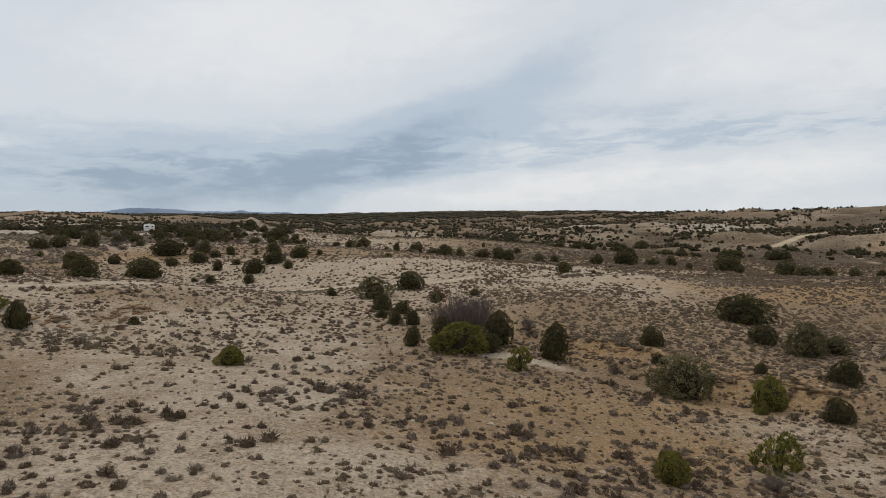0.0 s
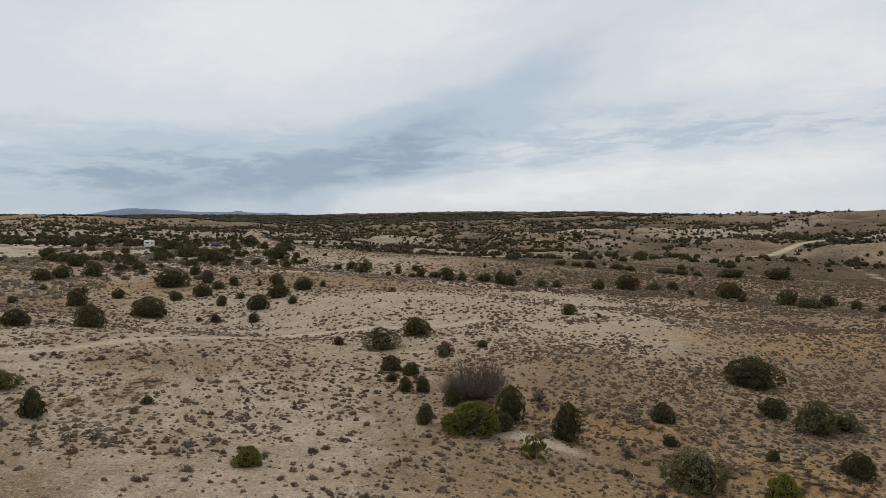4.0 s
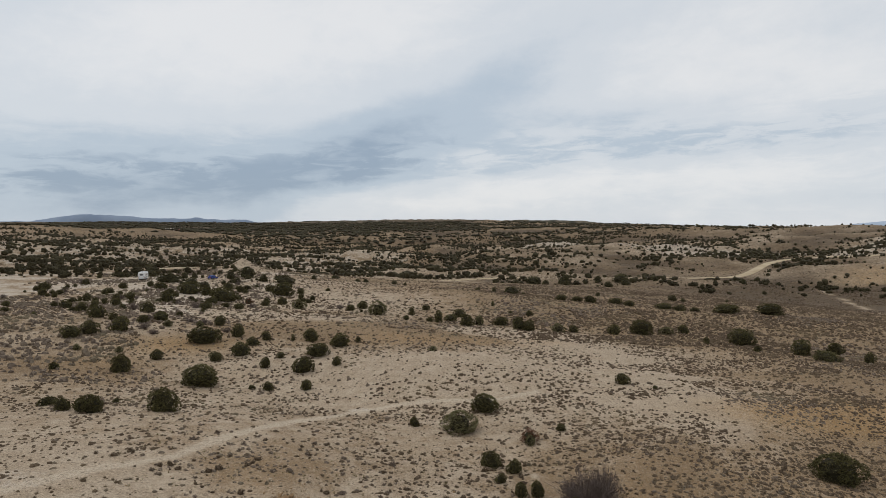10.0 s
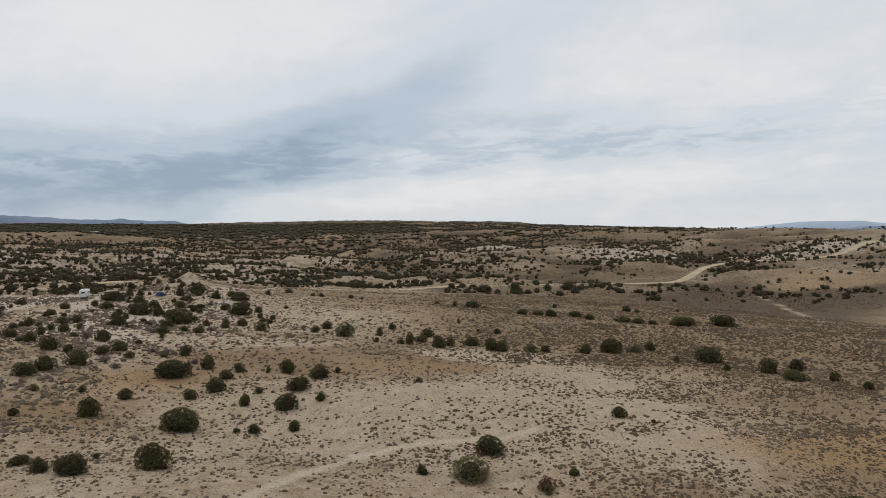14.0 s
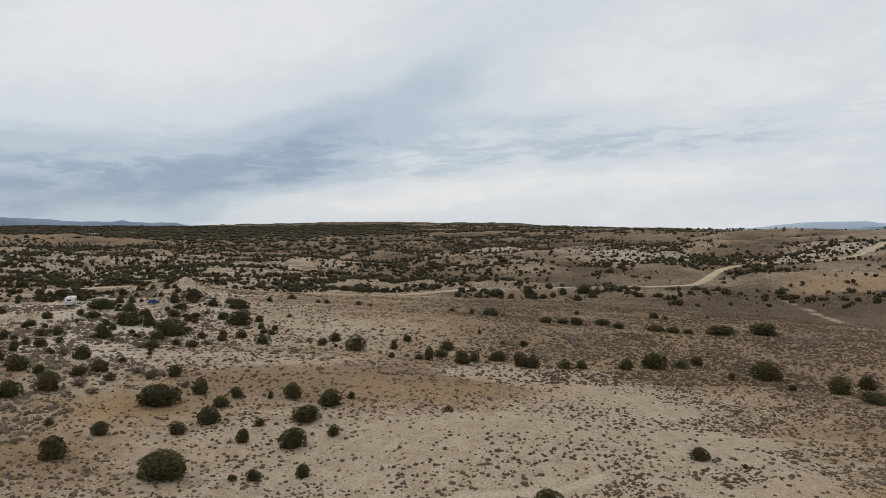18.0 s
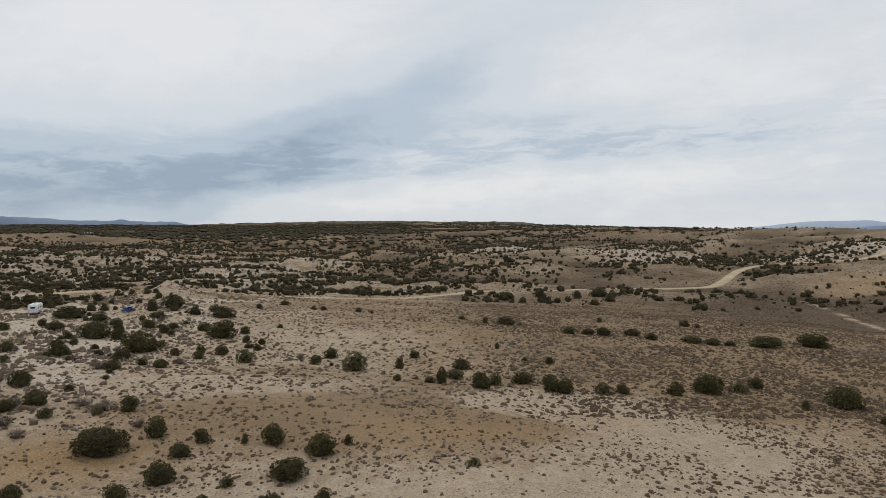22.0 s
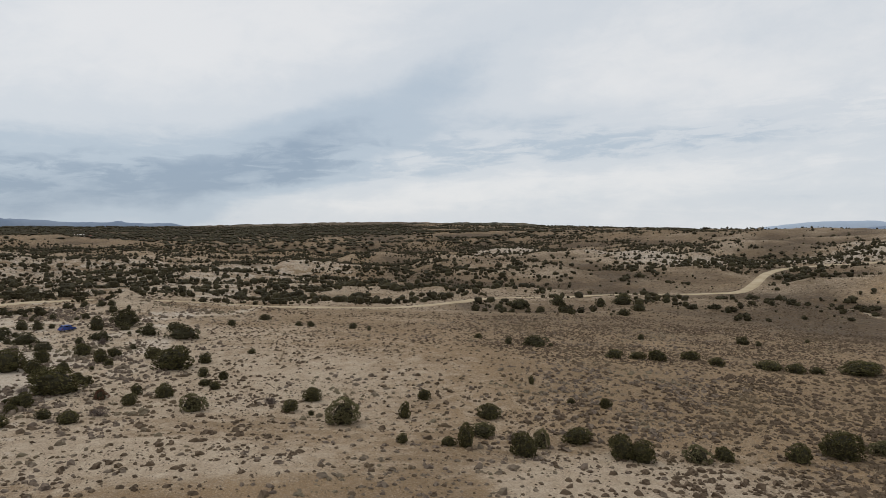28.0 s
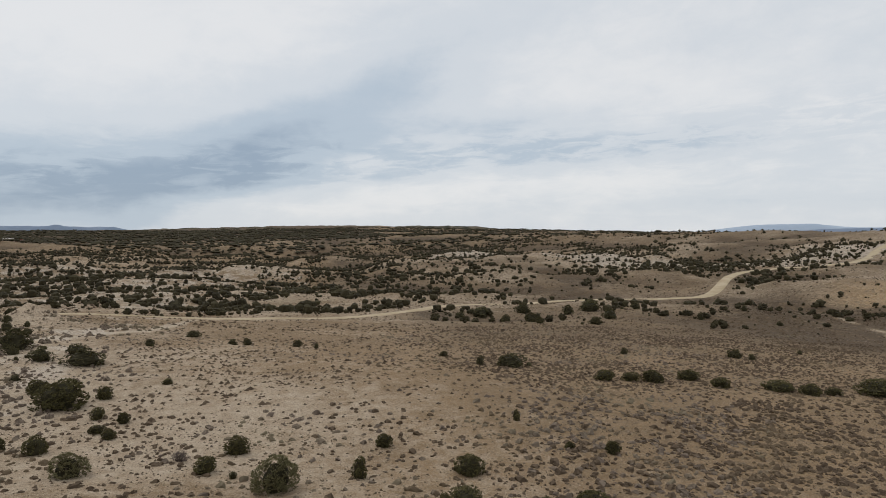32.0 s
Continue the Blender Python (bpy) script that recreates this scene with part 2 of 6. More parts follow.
    col = g.mix(g.math("MULTIPLY", g.dots(3.7, 0.28, 0.3), g.math("MULTIPLY", g.step(g.noise(0.5, 4, 0.7), 0.45, 0.65), g.math("MULTIPLY_ADD", thick, -0.45, 0.45))), col, (0.56, 0.48, 0.375))
    col = g.mix(g.math("MULTIPLY", g.step(fine, 0.50, 0.66), 0.40), col, (0.125, 0.085, 0.052))
    col = g.mix(g.math("MULTIPLY", g.step(grit, 0.53, 0.64), g.math("MULTIPLY_ADD", thick, -0.55, 0.55)), col, (0.53, 0.445, 0.335))
    col = g.mix(g.math("MULTIPLY", g.step(g.noise(4.6, 4, 0.8), 0.57, 0.66), 0.55), col, (0.085, 0.062, 0.040))
    # loose chips of pale and brown stone
    for scale, lo, hi, amount in ((5.5, 0.40, 0.90, 0.36), (13.0, 0.30, 0.90, 0.34)):
        v = g.n.new("ShaderNodeTexVoronoi")
        v.voronoi_dimensions = "2D"
        v.inputs["Scale"].default_value = scale
        g.l.new(g.pos, v.inputs["Vector"])
        sep = g.n.new("ShaderNodeSeparateColor")
        g.l.new(v.outputs["Color"], sep.inputs[0])
        bare = g.math("MULTIPLY", g.math("MULTIPLY_ADD", g.step(p, 0.2, 0.8), 0.65, 0.35), g.math("SUBTRACT", 1.0, thick))
        chip = g.math("MULTIPLY", g.math("MULTIPLY", g.step(sep.outputs[0], lo + 0.35, hi), bare), amount * 1.5)
        gap = g.math("MULTIPLY", g.step(sep.outputs[1], lo + 0.30, hi), amount)
        col = g.mix(chip, col, (0.56, 0.445, 0.32))
        col = g.mix(gap, col, (0.16, 0.115, 0.075))
    g.colour(col)
    h = g.math("ADD", g.math("MULTIPLY", fine, 1.0), g.math("MULTIPLY", grit, 0.35))
    h = g.math("ADD", h, g.math("MULTIPLY", g.math("MULTIPLY", rills, distant), 26.0))
    g.bump(g.math("ADD", h, g.math("MULTIPLY", mid, 2.0)), 0.8, 0.16)
    return g.m


def foliage(name, dark, light, tip):
    g = Mat(name, 0.85, 0, 0.15)
    c = g.mix(g.island, dark, light)
    c = g.mix(g.math("MULTIPLY", g.step(g.noise(1.3, 4), 0.42, 0.70), 0.6), c, tip)
    c = g.mix(g.math("MULTIPLY", g.step(g.noise(3.6, 3), 0.52, 0.70), 0.35), c, dark)
    c = g.mix(g.math("MULTIPLY", g.rnd, 0.30), c, dark)
    g.colour(c)
    g.bump(g.noise(14, 4, 0.7), 0.6, 0.05)
    return g.m


def bark_material(name, a, b):
    g = Mat(name, 0.92, 0, 0.1)
    st = g.n.new("ShaderNodeMapping")
    g.l.new(g.obj, st.inputs[0])
    st.inputs["Scale"].default_value = (14, 14, 2)
    k = g.noise(3.0, 5, 0.7, st.outputs[0])
    g.colour(g.mix(g.step(k, 0.35, 0.65), a, b))
    g.bump(k, 0.7, 0.02)
    return g.m


def plain_material(name, c, rough=0.5, metal=0.0, spec=0.5, dirt=0.25):
    g = Mat(name, rough, metal, spec)
    k = g.noise(1.7, 5, 0.65, g.obj)
    g.colour(g.mix(g.math("MULTIPLY", g.step(k, 0.45, 0.8), dirt), c, (0.34, 0.28, 0.21)))
    return g.m


def stone_material(name, a, b, c):
    g = Mat(name, 0.93, 0, 0.15)
    k = g.noise(1.3, 6, 0.65)
    col = g.mix(g.step(k, 0.3, 0.7), a, b)
    col = g.mix(g.math("MULTIPLY", g.island, 0.5), col, c)
    col = g.mix(g.math("MULTIPLY", g.rnd, 0.3), col, c)
    g.colour(col)
    g.bump(g.noise(8, 6, 0.7), 0.8, 0.04)
    return g.m


def road_material():
    g = Mat("graded_dirt", 0.95, 0, 0.1)
    k, f = g.noise(0.12, 5, 0.6), g.noise(1.5, 5, 0.7)
    col = g.mix(g.step(k, 0.3, 0.7), (0.40, 0.315, 0.20), (0.49, 0.40, 0.275))
    g.colour(g.mix(g.math("MULTIPLY", g.step(f, 0.5, 0.75), 0.3), col, (0.30, 0.23, 0.15)))
    g.bump(f, 0.4, 0.1)
    return g.m


def scrub_material(name, a, b, c):
    g = Mat(name, 0.95, 0, 0.05)
    col = g.mix(g.island, a, b)
    col = g.mix(g.math("MULTIPLY", g.step(g.noise(0.06, 4, 0.6), 0.48, 0.66), 0.6), col, c)
    g.colour(col)
    return g.m


SOIL = ground_material()
LEAF_DARK = foliage("juniper_scales_dark", (0.034, 0.029, 0.012), (0.114, 0.101, 0.040), (0.184, 0.160, 0.066))
LEAF_BRIGHT = foliage("juniper_scales_bright", (0.058, 0.054, 0.012), (0.190, 0.178, 0.036), (0.270, 0.242, 0.058))
LEAF_OLIVE = foliage("juniper_scales_olive", (0.074, 0.066, 0.032), (0.205, 0.184, 0.090), (0.280, 0.246, 0.124))
WOODS = foliage("far_juniper_scales", (0.023, 0.019, 0.010), (0.062, 0.052, 0.026), (0.096, 0.080, 0.040))
# twig brown darkened to paint the shade inside the crowns
SHADED_TWIGS = foliage("juniper_shaded_inner_twigs", (0.024, 0.021, 0.011), (0.056, 0.049, 0.026), (0.070, 0.060, 0.032))
LEAF_BROWN = foliage("juniper_scales_brown", (0.034, 0.030, 0.014), (0.102, 0.090, 0.040), (0.156, 0.136, 0.062))
LEAF_RUST = foliage("rusty_dead_leaves", (0.085, 0.042, 0.026), (0.200, 0.100, 0.062), (0.250, 0.140, 0.085))
BARK = bark_material("juniper_bark", (0.10, 0.078, 0.06), (0.21, 0.175, 0.14))
DEADWOOD = bark_material("weathered_deadwood", (0.090, 0.068, 0.058), (0.190, 0.150, 0.130))
SCRUB = scrub_material("dry_scrub", (0.064, 0.045, 0.030), (0.150, 0.110, 0.076), (0.165, 0.122, 0.076))
SCRUB_GREY = scrub_material("grey_sagebrush", (0.098, 0.074, 0.058), (0.220, 0.172, 0.130), (0.190, 0.158, 0.098))
STRAW = scrub_material("dry_grass", (0.140, 0.112, 0.058), (0.300, 0.245, 0.135), (0.250, 0.215, 0.110))
SANDSTONE = stone_material("tan_sandstone", (0.24, 0.150, 0.076), (0.35, 0.235, 0.128), (0.18, 0.110, 0.058))
PALE_STONE = stone_material("pale_sandstone", (0.42, 0.33, 0.235), (0.55, 0.465, 0.36), (0.33, 0.24, 0.15))
DIRT_ROAD = road_material()

# ---- terrain ----
KNOLLS = [  # x, y, radius, height
    (22, 47, 14, -2.64), (-32, 119, 14, -2.24), (31, 110, 14, 1.68), (-14, 56, 14, -0.84),
    (-14, 101, 14, -1.2), (22, 20, 14, -2.08), (49, 74, 14, -2.48), (49, 128, 14, -0.82),
    (4, 65, 14, -1.07), (-41, 83, 14, 1.09), (22, 83, 14, 1.19), (-5, 128, 14, 1.59),
    (40, 20, 14, -1.44), (4, 92, 14, -0.53),
]
SWELLS = [  # x, y, radius, height
    (-68, 52, 24, 2.25), (-84, 180, 24, 0.58), (76, 100, 24, 1.65), (12, 260, 24, 2.28),
    (-4, 164, 24, 2.02), (-52, 292, 24, 1.56), (60, 244, 24, 0.37), (12, 180, 24, -1.5),
    (108, 180, 24, -2.65), (-68, 132, 24, -1.38), (-84, 228, 24, 0.29), (-84, 292, 24, 1.65),
    (-36, 180, 24, 1.81), (-20, 212, 24, -0.92), (-20, 260, 24, 1.29), (28, 228, 24, 0.74),
    (-100, 164, 24, 2.48), (-100, 116, 24, -1.17), (60, 196, 24, -0.4),
]
RISES = [  # x, y, radius, height
    (-160, 300, 100, 2.71), (160, 540, 100, -8.36), (480, -20, 100, 10.99), (480, 380, 100, 10.38),
    (-80, 540, 100, -6.19), (230, 360, 45, -3.17), (170, 90, 45, 4.2), (-160, 120, 45, 3.57),
    (240, 380, 100, -4.95), (-80, 780, 100, -4.02), (-100, 360, 45, 2.98), (-10, 420, 45, -2.67),
    (380, 480, 45, -2.42), (400, 780, 100, -4.4), (170, 450, 45, 2.83), (480, 60, 100, 9.43),
    (-240, 620, 100, -1.74), (-160, 60, 45, 1.76), (80, 620, 100, -2.61),
]
UPLANDS = [  # x, y, radius, height
    (550, 200, 300, -21.03), (300, 3500, 900, 22.26), (1050, 450, 300, 32.78), (-1800, 2800, 900, 36.34),
    (800, 1200, 300, 8.29), (-950, -50, 300, 16.11), (50, 1200, 300, -21.1), (-700, 1200, 300, 11.0),
    (-1200, 1700, 300, 7.0), (-400, 4900, 900, 24.27), (2400, 2100, 900, 18.51), (300, 1450, 300, 15.72),
    (2400, 3500, 900, -42.25), (1000, 4900, 900, 31.47), (-950, 450, 300, 6.3), (1000, 2800, 900, 30.51),
    (800, 950, 300, 12.4), (-950, 1700, 300, 6.0), (300, 4900, 900, 35.84), (-1800, 4200, 900, 18.94),
]
HILLS = np.array(KNOLLS + SWELLS + RISES + UPLANDS, float)
CONE = (-92.3, 338.5)
LATTICE = np.random.RandomState(5).rand(256, 256)


def value_noise(x, y):
    xi, yi = np.floor(x).astype(int), np.floor(y).astype(int)
    fx, fy = x - xi, y - yi
    fx, fy = fx * fx * (3 - 2 * fx), fy * fy * (3 - 2 * fy)
    a, b = LATTICE[xi & 255, yi & 255], LATTICE[(xi + 1) & 255, yi & 255]
    c, d = LATTICE[xi & 255, (yi + 1) & 255], LATTICE[(xi + 1) & 255, (yi + 1) & 255]
    return (a * (1 - fx) + b * fx) * (1 - fy) + (c * (1 - fx) + d * fx) * fy - 0.5


def fbm(x, y, size, octaves=4, gain=0.5, shift=0.0):
    out, amp, s = 0.0, 1.0, 1.0 / size
    for k in range(octaves):
        out = out + amp * value_noise(x * s + 17.3 * k + shift, y * s + 41.7 * k - shift)
        amp, s = amp * gain, s * 2.03
    return out


def ramp01(v, lo, hi):
    t = np.clip((v - lo) / (hi - lo), 0, 1)
    return t * t * (3 - 2 * t)


def draws(x, y):
    """Nought along the bottoms of the dry draws of the far slopes."""
    return np.abs(fbm(x, y, 210.0, 3, 0.5, 9.0))


def heights(x, y):
    """Ground level at plan points (arrays)."""
    x, y = np.asarray(x, float), np.asarray(y, float)
    z = np.full(x.shape, 5.0)
    for hx, hy, r, h in HILLS:
        z = z + h * np.exp(-((x - hx) ** 2 + (y - hy) ** 2) / (2 * r * r))
    d = np.hypot(x - CONE[0], y - CONE[1])
    z = z + 6.6 * np.exp(-((d / 8.0) ** 1.15))
    z = z + 0.22 * fbm(x, y, 9.0, 5, 0.55) + 0.10 * fbm(x, y, 2.0, 3, 0.5, 7.0)
    far = ramp01(y, 420, 900)
    z = z + far * (5.0 * fbm(x, y, 120.0, 5, 0.5, 3.0) - 5.0 * np.abs(fbm(x, y, 160.0, 4, 0.55, 9.0)) + 1.0)
    amp = ramp01(y, 560, 700) * (1 - ramp01(y, 1250, 1600)) * ramp01(line_distance(x, y, ROAD), 20, 90)
    z = z + amp * (9.0 * fbm(x, y, 120.0, 4, 0.5, 21.0) - 6.0 * np.exp(-((draws(x, y) / 0.09) ** 2)) + 0.5)
    z = z + 3.5 * np.exp(-(((y - 1450) / 260) ** 2)) * ramp01(-x, 60, 300)
    z = z + 5.5 * ramp01(blob(x, y, 352, 500, 80, 58), 0.30, 0.62)
    off = ramp01(line_distance(x, y, ROAD), 5, 45)
    z = z + ramp01(y, 350, 450) * off * 6.5 * fbm(x, y, 55.0, 4, 0.5, 31.0)
    z = z - 1.3 * blob(x, y, 330, 460, 90, 70) * np.abs(fbm(x, y * 0.35, 16.0, 3, 0.5, 2.0)) * 2.0
    for line, drop in ((LEDGE_WEST, 0.45), (LEDGE_EAST, 0.7), (LEDGE_BANK, 0.7)):
        z = z + bench(x, y, line, drop)
    z = z + ramp01(np.hypot(x - 40, y - 150), 120, 260) * 1.2 * fbm(x, y, 40.0, 4, 0.5, 5.0)
    return z


def level_at(x, y):
    return float(heights(np.array([x]), np.array([y]))[0])


def line_distance(x, y, pts):
    """Distance of plan points to a polyline."""
    best = np.full(np.shape(x), 1e9)
    for (ax, ay), (bx, by) in zip(pts, pts[1:]):
        ux, uy = bx - ax, by - ay
        t = np.clip(((x - ax) * ux + (y - ay) * uy) / (ux * ux + uy * uy), 0, 1)
        best = np.minimum(best, np.hypot(x - ax - t * ux, y - ay - t * uy))
    return best


def bench(x, y, pts, drop):
    """A low step in the slope along a ledge: the far side stands higher and falls off behind."""
    (ax, ay), (bx, by) = pts[0], pts[-1]
    long = math.hypot(bx - ax, by - ay)
    ux, uy = (bx - ax) / long, (by - ay) / long
    side = (y - ay) * ux - (x - ax) * uy
    side = side * (1 if ux > 0 else -1)
    near = line_distance(x, y, pts)
    return drop * (ramp01(side, -0.6, 0.4) * np.exp(-np.maximum(side, 0) / 4.0) - 0.35 * ramp01(-side, 0.2, 1.5)) * np.exp(-((np.maximum(near - 2.0, 0) / 3.0) ** 2))


def blob(x, y, cx, cy, rx, ry):
    return np.exp(-(((x - cx) / rx) ** 2 + ((y - cy) / ry) ** 2))


TRAIL = [(-57.2, 55.7), (-54, 60.6), (-51.1, 63.7), (-46.8, 68.4), (-39.5, 74.3), (-35.8, 82.5), (-30, 94.6), (-23.2, 104.1), (-16.5, 108.2), (-9.3, 108.9), (-0.4, 107.3), (7.2, 110)]
RIDGE = [(2.9, 172.8), (15.9, 162.5), (26.1, 155.6), (29.7, 141.8), (28.7, 124.6), (28.4, 110.7), (26.9, 101.7), (26.4, 93)]
GULLY = [(0.1, 76.3), (5.3, 59), (7.8, 59.3), (10.5, 57.8), (12.5, 55.8), (15.5, 55.1), (17.4, 54), (20.4, 49), (22.9, 46.6)]
WASH = [(249.1, 422.1), (246.5, 404.2), (240.8, 378.4), (228.2, 345), (200.2, 293.8), (187.7, 266.4), (168.6, 237.1)]
CAMP_TRACK = [(-170, 276), (-121, 293), (-105, 300), (-88, 296), (-72, 306), (-58, 330), (-52, 380)]
OUTCROPS = [(229, 1113), (244, 1023), (296, 962), (321, 872), (330, 770), (430, 690), (570, 735)]
WOODED = [  # lines of the tree-filled draws, and their width
    ([(239, 1702), (214, 1371), (205, 1141)], 34.0), ([(315, 1596), (314, 1360), (273, 1049)], 34.0),
    ([(428, 1207), (408, 1061), (393, 948), (384, 849), (369, 767), (345, 660)], 22.0), ([(469, 1015), (440, 897), (400, 830)], 18.0),
    ([(292, 539), (320, 560), (355, 591)], 9.0), ([(82, 691), (121, 718), (156, 720), (181, 723)], 15.0),
]
ROAD = [(-150, 352), (-110, 380), (-67, 395), (-40, 414), (-23, 424), (7, 433), (30, 446), (52, 472), (80, 498), (122, 522), (155, 529), (180, 530), (215, 520), (240, 516), (260, 531), (287, 560), (318, 593), (345, 612), (385, 622), (425, 626), (462, 635), (506, 655), (560, 698), (620, 736), (700, 775)]
LEDGE_WEST = [(-30.5, 55.5), (-29.2, 58), (-27.6, 60.5), (-26.6, 64.9), (-25.3, 68.2)]
LEDGE_EAST = [(19, 55.5), (22.7, 53.9), (25.6, 52.6), (28.5, 50.5), (30, 48)]
LEDGE_BANK = [(13.5, 63.5), (15.7, 60.8), (19.2, 60.2)]


def ROAD_Y(x):
    return np.interp(x, [p[0] for p in ROAD[:14]], [p[1] for p in ROAD[:14]])


def soil_zones(x, y):
    """How pale, ochre, trodden, rocky and scrubby the soil is at plan points."""
    n1, n2 = fbm(x, y, 30, 4), fbm(x, y, 8, 4, 0.6, 4.0)
    pale = 0.30 + 0.35 * n1
    for cx, cy, rx, ry, a in (
        (-30, 118, 38, 26, 0.45), (-75, 195, 40, 55, 0.42), (-62, 149, 16, 10, -0.45), (-75, 130, 14, 8, -0.35), (-95, 280, 50, 45, 0.50), (-18, 32, 22, 16, 0.08),
        (-42, 183, 20, 6, 0.62), (-26, 232, 36, 26, 0.40), (-14, 67, 12, 14, 0.50), (-24, 50, 14, 9, 0.25), (-8, 41, 8, 6, 0.55), (-20, 38, 11, 8, 0.30), (-30, 72, 10, 6, -0.35), (30, 156, 16, 24, 0.90), (16, 180, 20, 9, 0.55), (8, 146, 14, 7, 0.3), (2, 131, 30, 8, 0.4), (-14, 130, 20, 10, 0.3), (-52, 66, 18, 12, 0.80), (8, 112, 26, 14, 0.35),
        (-12, 157, 24, 12, -0.72), (-45, 167, 22, 7, -0.45), (-5, 138, 9, 5, -0.3), (90, 215, 65, 55, -0.50), (75, 110, 50, 40, -0.12), (25, 62, 22, 18, -0.18),
        (-42, 75, 14, 12, -0.15), (6, 44, 14, 9, -0.10), (90, 340, 90, 60, -0.30), (120, 280, 80, 55, -0.30), (330, 470, 70, 32, 0.15),
        (-6, 27, 9, 5, 0.35), (-11, 25, 8, 5, 0.25), (-8, 50, 5, 14, 0.36), (24, 42, 6, 7, 0.55), (22, 34, 6, 4, 0.45), (20, 100, 18, 16, 0.35), (-30, 36, 14, 12, -0.30), (0, 40, 5, 6, -0.2), (-92.3, 336, 13, 12, 0.6), (-60, 88, 16, 24, 0.32), (-50, 72, 14, 10, 0.3), (-20, 30, 10, 8, -0.15), (3, 36, 8, 6, -0.25), (30, 130, 24, 14, -0.15), (2, 27, 5, 3, 0.25), (-48, 191, 16, 4, 0.5),
    ):
        pale = pale + a * blob(x, y, cx, cy, rx, ry)
    pale = pale + 0.62 * np.exp(-((line_distance(x, y, RIDGE) + 4.0 * n2) / 7.0) ** 2)
    left = ramp01(-x + 0.12 * y, -40, 160)
    pale = pale + ramp01(y, 330, 420) * (0.02 * left + 0.02)
    pale = pale - 0.55 * ramp01(y, 950, 1350) + 0.30 * blob(x, y, 60, 1620, 190, 230)
    ochre = 0.08 + 0.3 * n1
    for cx, cy, rx, ry, a in ((15, 35, 6, 4, 0.50), (5, 33, 6, 3, 0.40), (28, 50, 7, 4, 0.55), (17, 60.5, 5, 2.5, 0.75), (20, 38, 4, 3, 0.35), (330, 460, 75, 38, 0.75), (90, 230, 90, 80, 0.22), (250, 555, 30, 22, 0.55), (300, 600, 30, 16, 0.4), (190, 430, 30, 20, 0.4), (54, 96, 24, 7, 1.20), (12, 45, 14, 10, 0.62), (-6, 46, 4, 3, 0.4), (10, 68, 9, 8, 0.50), (26, 55, 10, 8, 0.45), (-4, 153, 26, 10, 0.42), (-62, 149, 14, 9, 0.60), (-46, 128, 12, 8, 0.35), (-72, 132, 12, 8, 0.4), (-30, 195, 16, 5, 0.3), (20, 165, 10, 6, 0.3), (40, 80, 16, 12, 0.25), (-30, 67, 9, 6, 0.3)):
        ochre = ochre + a * blob(x, y, cx, cy, rx, ry)
    track = 0.95 * np.exp(-((line_distance(x, y, TRAIL) + 0.6 * n2) / 1.25) ** 2)
    track = np.maximum(track, (0.55 + 1.6 * n2 + 0.5 * blob(x, y, 11, 60, 7, 5)) * np.exp(-((line_distance(x, y, GULLY) + 1.6 * n2) / 1.3) ** 2))
    track = np.maximum(track, 0.75 * np.exp(-((line_distance(x, y, WASH) + 1.5 * n2) / 2.6) ** 2))
    track = np.maximum(track, 0.75 * np.exp(-((line_distance(x, y, CAMP_TRACK) + 1.5 * n2) / 3.0) ** 2))
    white = 0.80 * ramp01(y, 520, 640) * np.exp(-((line_distance(x, y, OUTCROPS) + 40 * n1) / 85.0) ** 2) * 1.45
    white = np.maximum(white, 0.80 * ramp01(y, 350, 450) * left * (1 - ramp01(y, 800, 1050)))
    white = np.maximum(white, 1.1 * blob(x, y, -22, 106, 3.0, 1.8))
    white = np.maximum(white, 0.85 * blob(x, y, -54, 66, 13, 8))
    white = np.maximum(white, (0.74 + 0.6 * n1) * ramp01(-x, 44, 72) * ramp01(y, 140, 195) * (1 - blob(x, y, -92, 338, 16, 14)) * (1 - ramp01(y, 360, 420)))
    scrub = ramp01(y, 260, 360) * (0.50 + 0.25 * ramp01(x - 0.25 * y, -150, 60)) + 0.75 * ramp01(y, 120, 200) * ramp01(x, -5, 45)
    scrub = scrub + 1.2 * np.clip(blob(x, y, 235, 400, 40, 60) + blob(x, y, 300, 400, 40, 30), 0, 1)
    distant = ramp01(y, 330, 480)
    crest = fbm(x, y, 55.0, 4, 0.5, 31.0) + 0.6 * fbm(x, y, 120.0, 4, 0.5, 21.0)
    scrub = scrub + distant * (0.75 * ramp01(-crest, 0.02, 0.30) - 0.35 * ramp01(crest, 0.05, 0.30))
    pale = pale + distant * 0.22 * ramp01(crest, 0.02, 0.30)
    scrub = scrub + 0.15 * distant * left * (1 - ramp01(y, 900, 1200))
    scrub = scrub + 0.7 * ramp01(y, 1000, 1400) * left
    scrub = np.maximum(scrub, 0) * (1 - 0.8 * np.clip(white - 0.2, 0, 1))
    scrub = scrub * (1 - 0.75 * blob(x, y, 345, 462, 60, 26))
    valley = np.minimum(line_distance(x, y, [(205, 330), (211, 380), (245, 395), (262, 440), (255, 480)]), line_distance(x, y, [(262, 425), (330, 400), (420, 400)]))
    scrub = scrub + 1.7 * np.exp(-((valley + 16 * n1) / 29.0) ** 2)
    # bare and wooded stretches of the far western slopes
    scrub = scrub + 1.3 * ramp01(y, 1500, 1900) * left + 0.9 * np.clip(blob(x, y, -400, 1090, 110, 90) + blob(x, y, -310, 760, 70, 70), 0, 1)
    scrub = scrub * (1 - np.clip(1.2 * track, 0, 1)) * (1 - 0.8 * blob(x, y, -278, 1022, 70, 60))
    return dict(distant=distant, pale=pale, ochre=ochre, track=track, white=white, scrub=scrub)


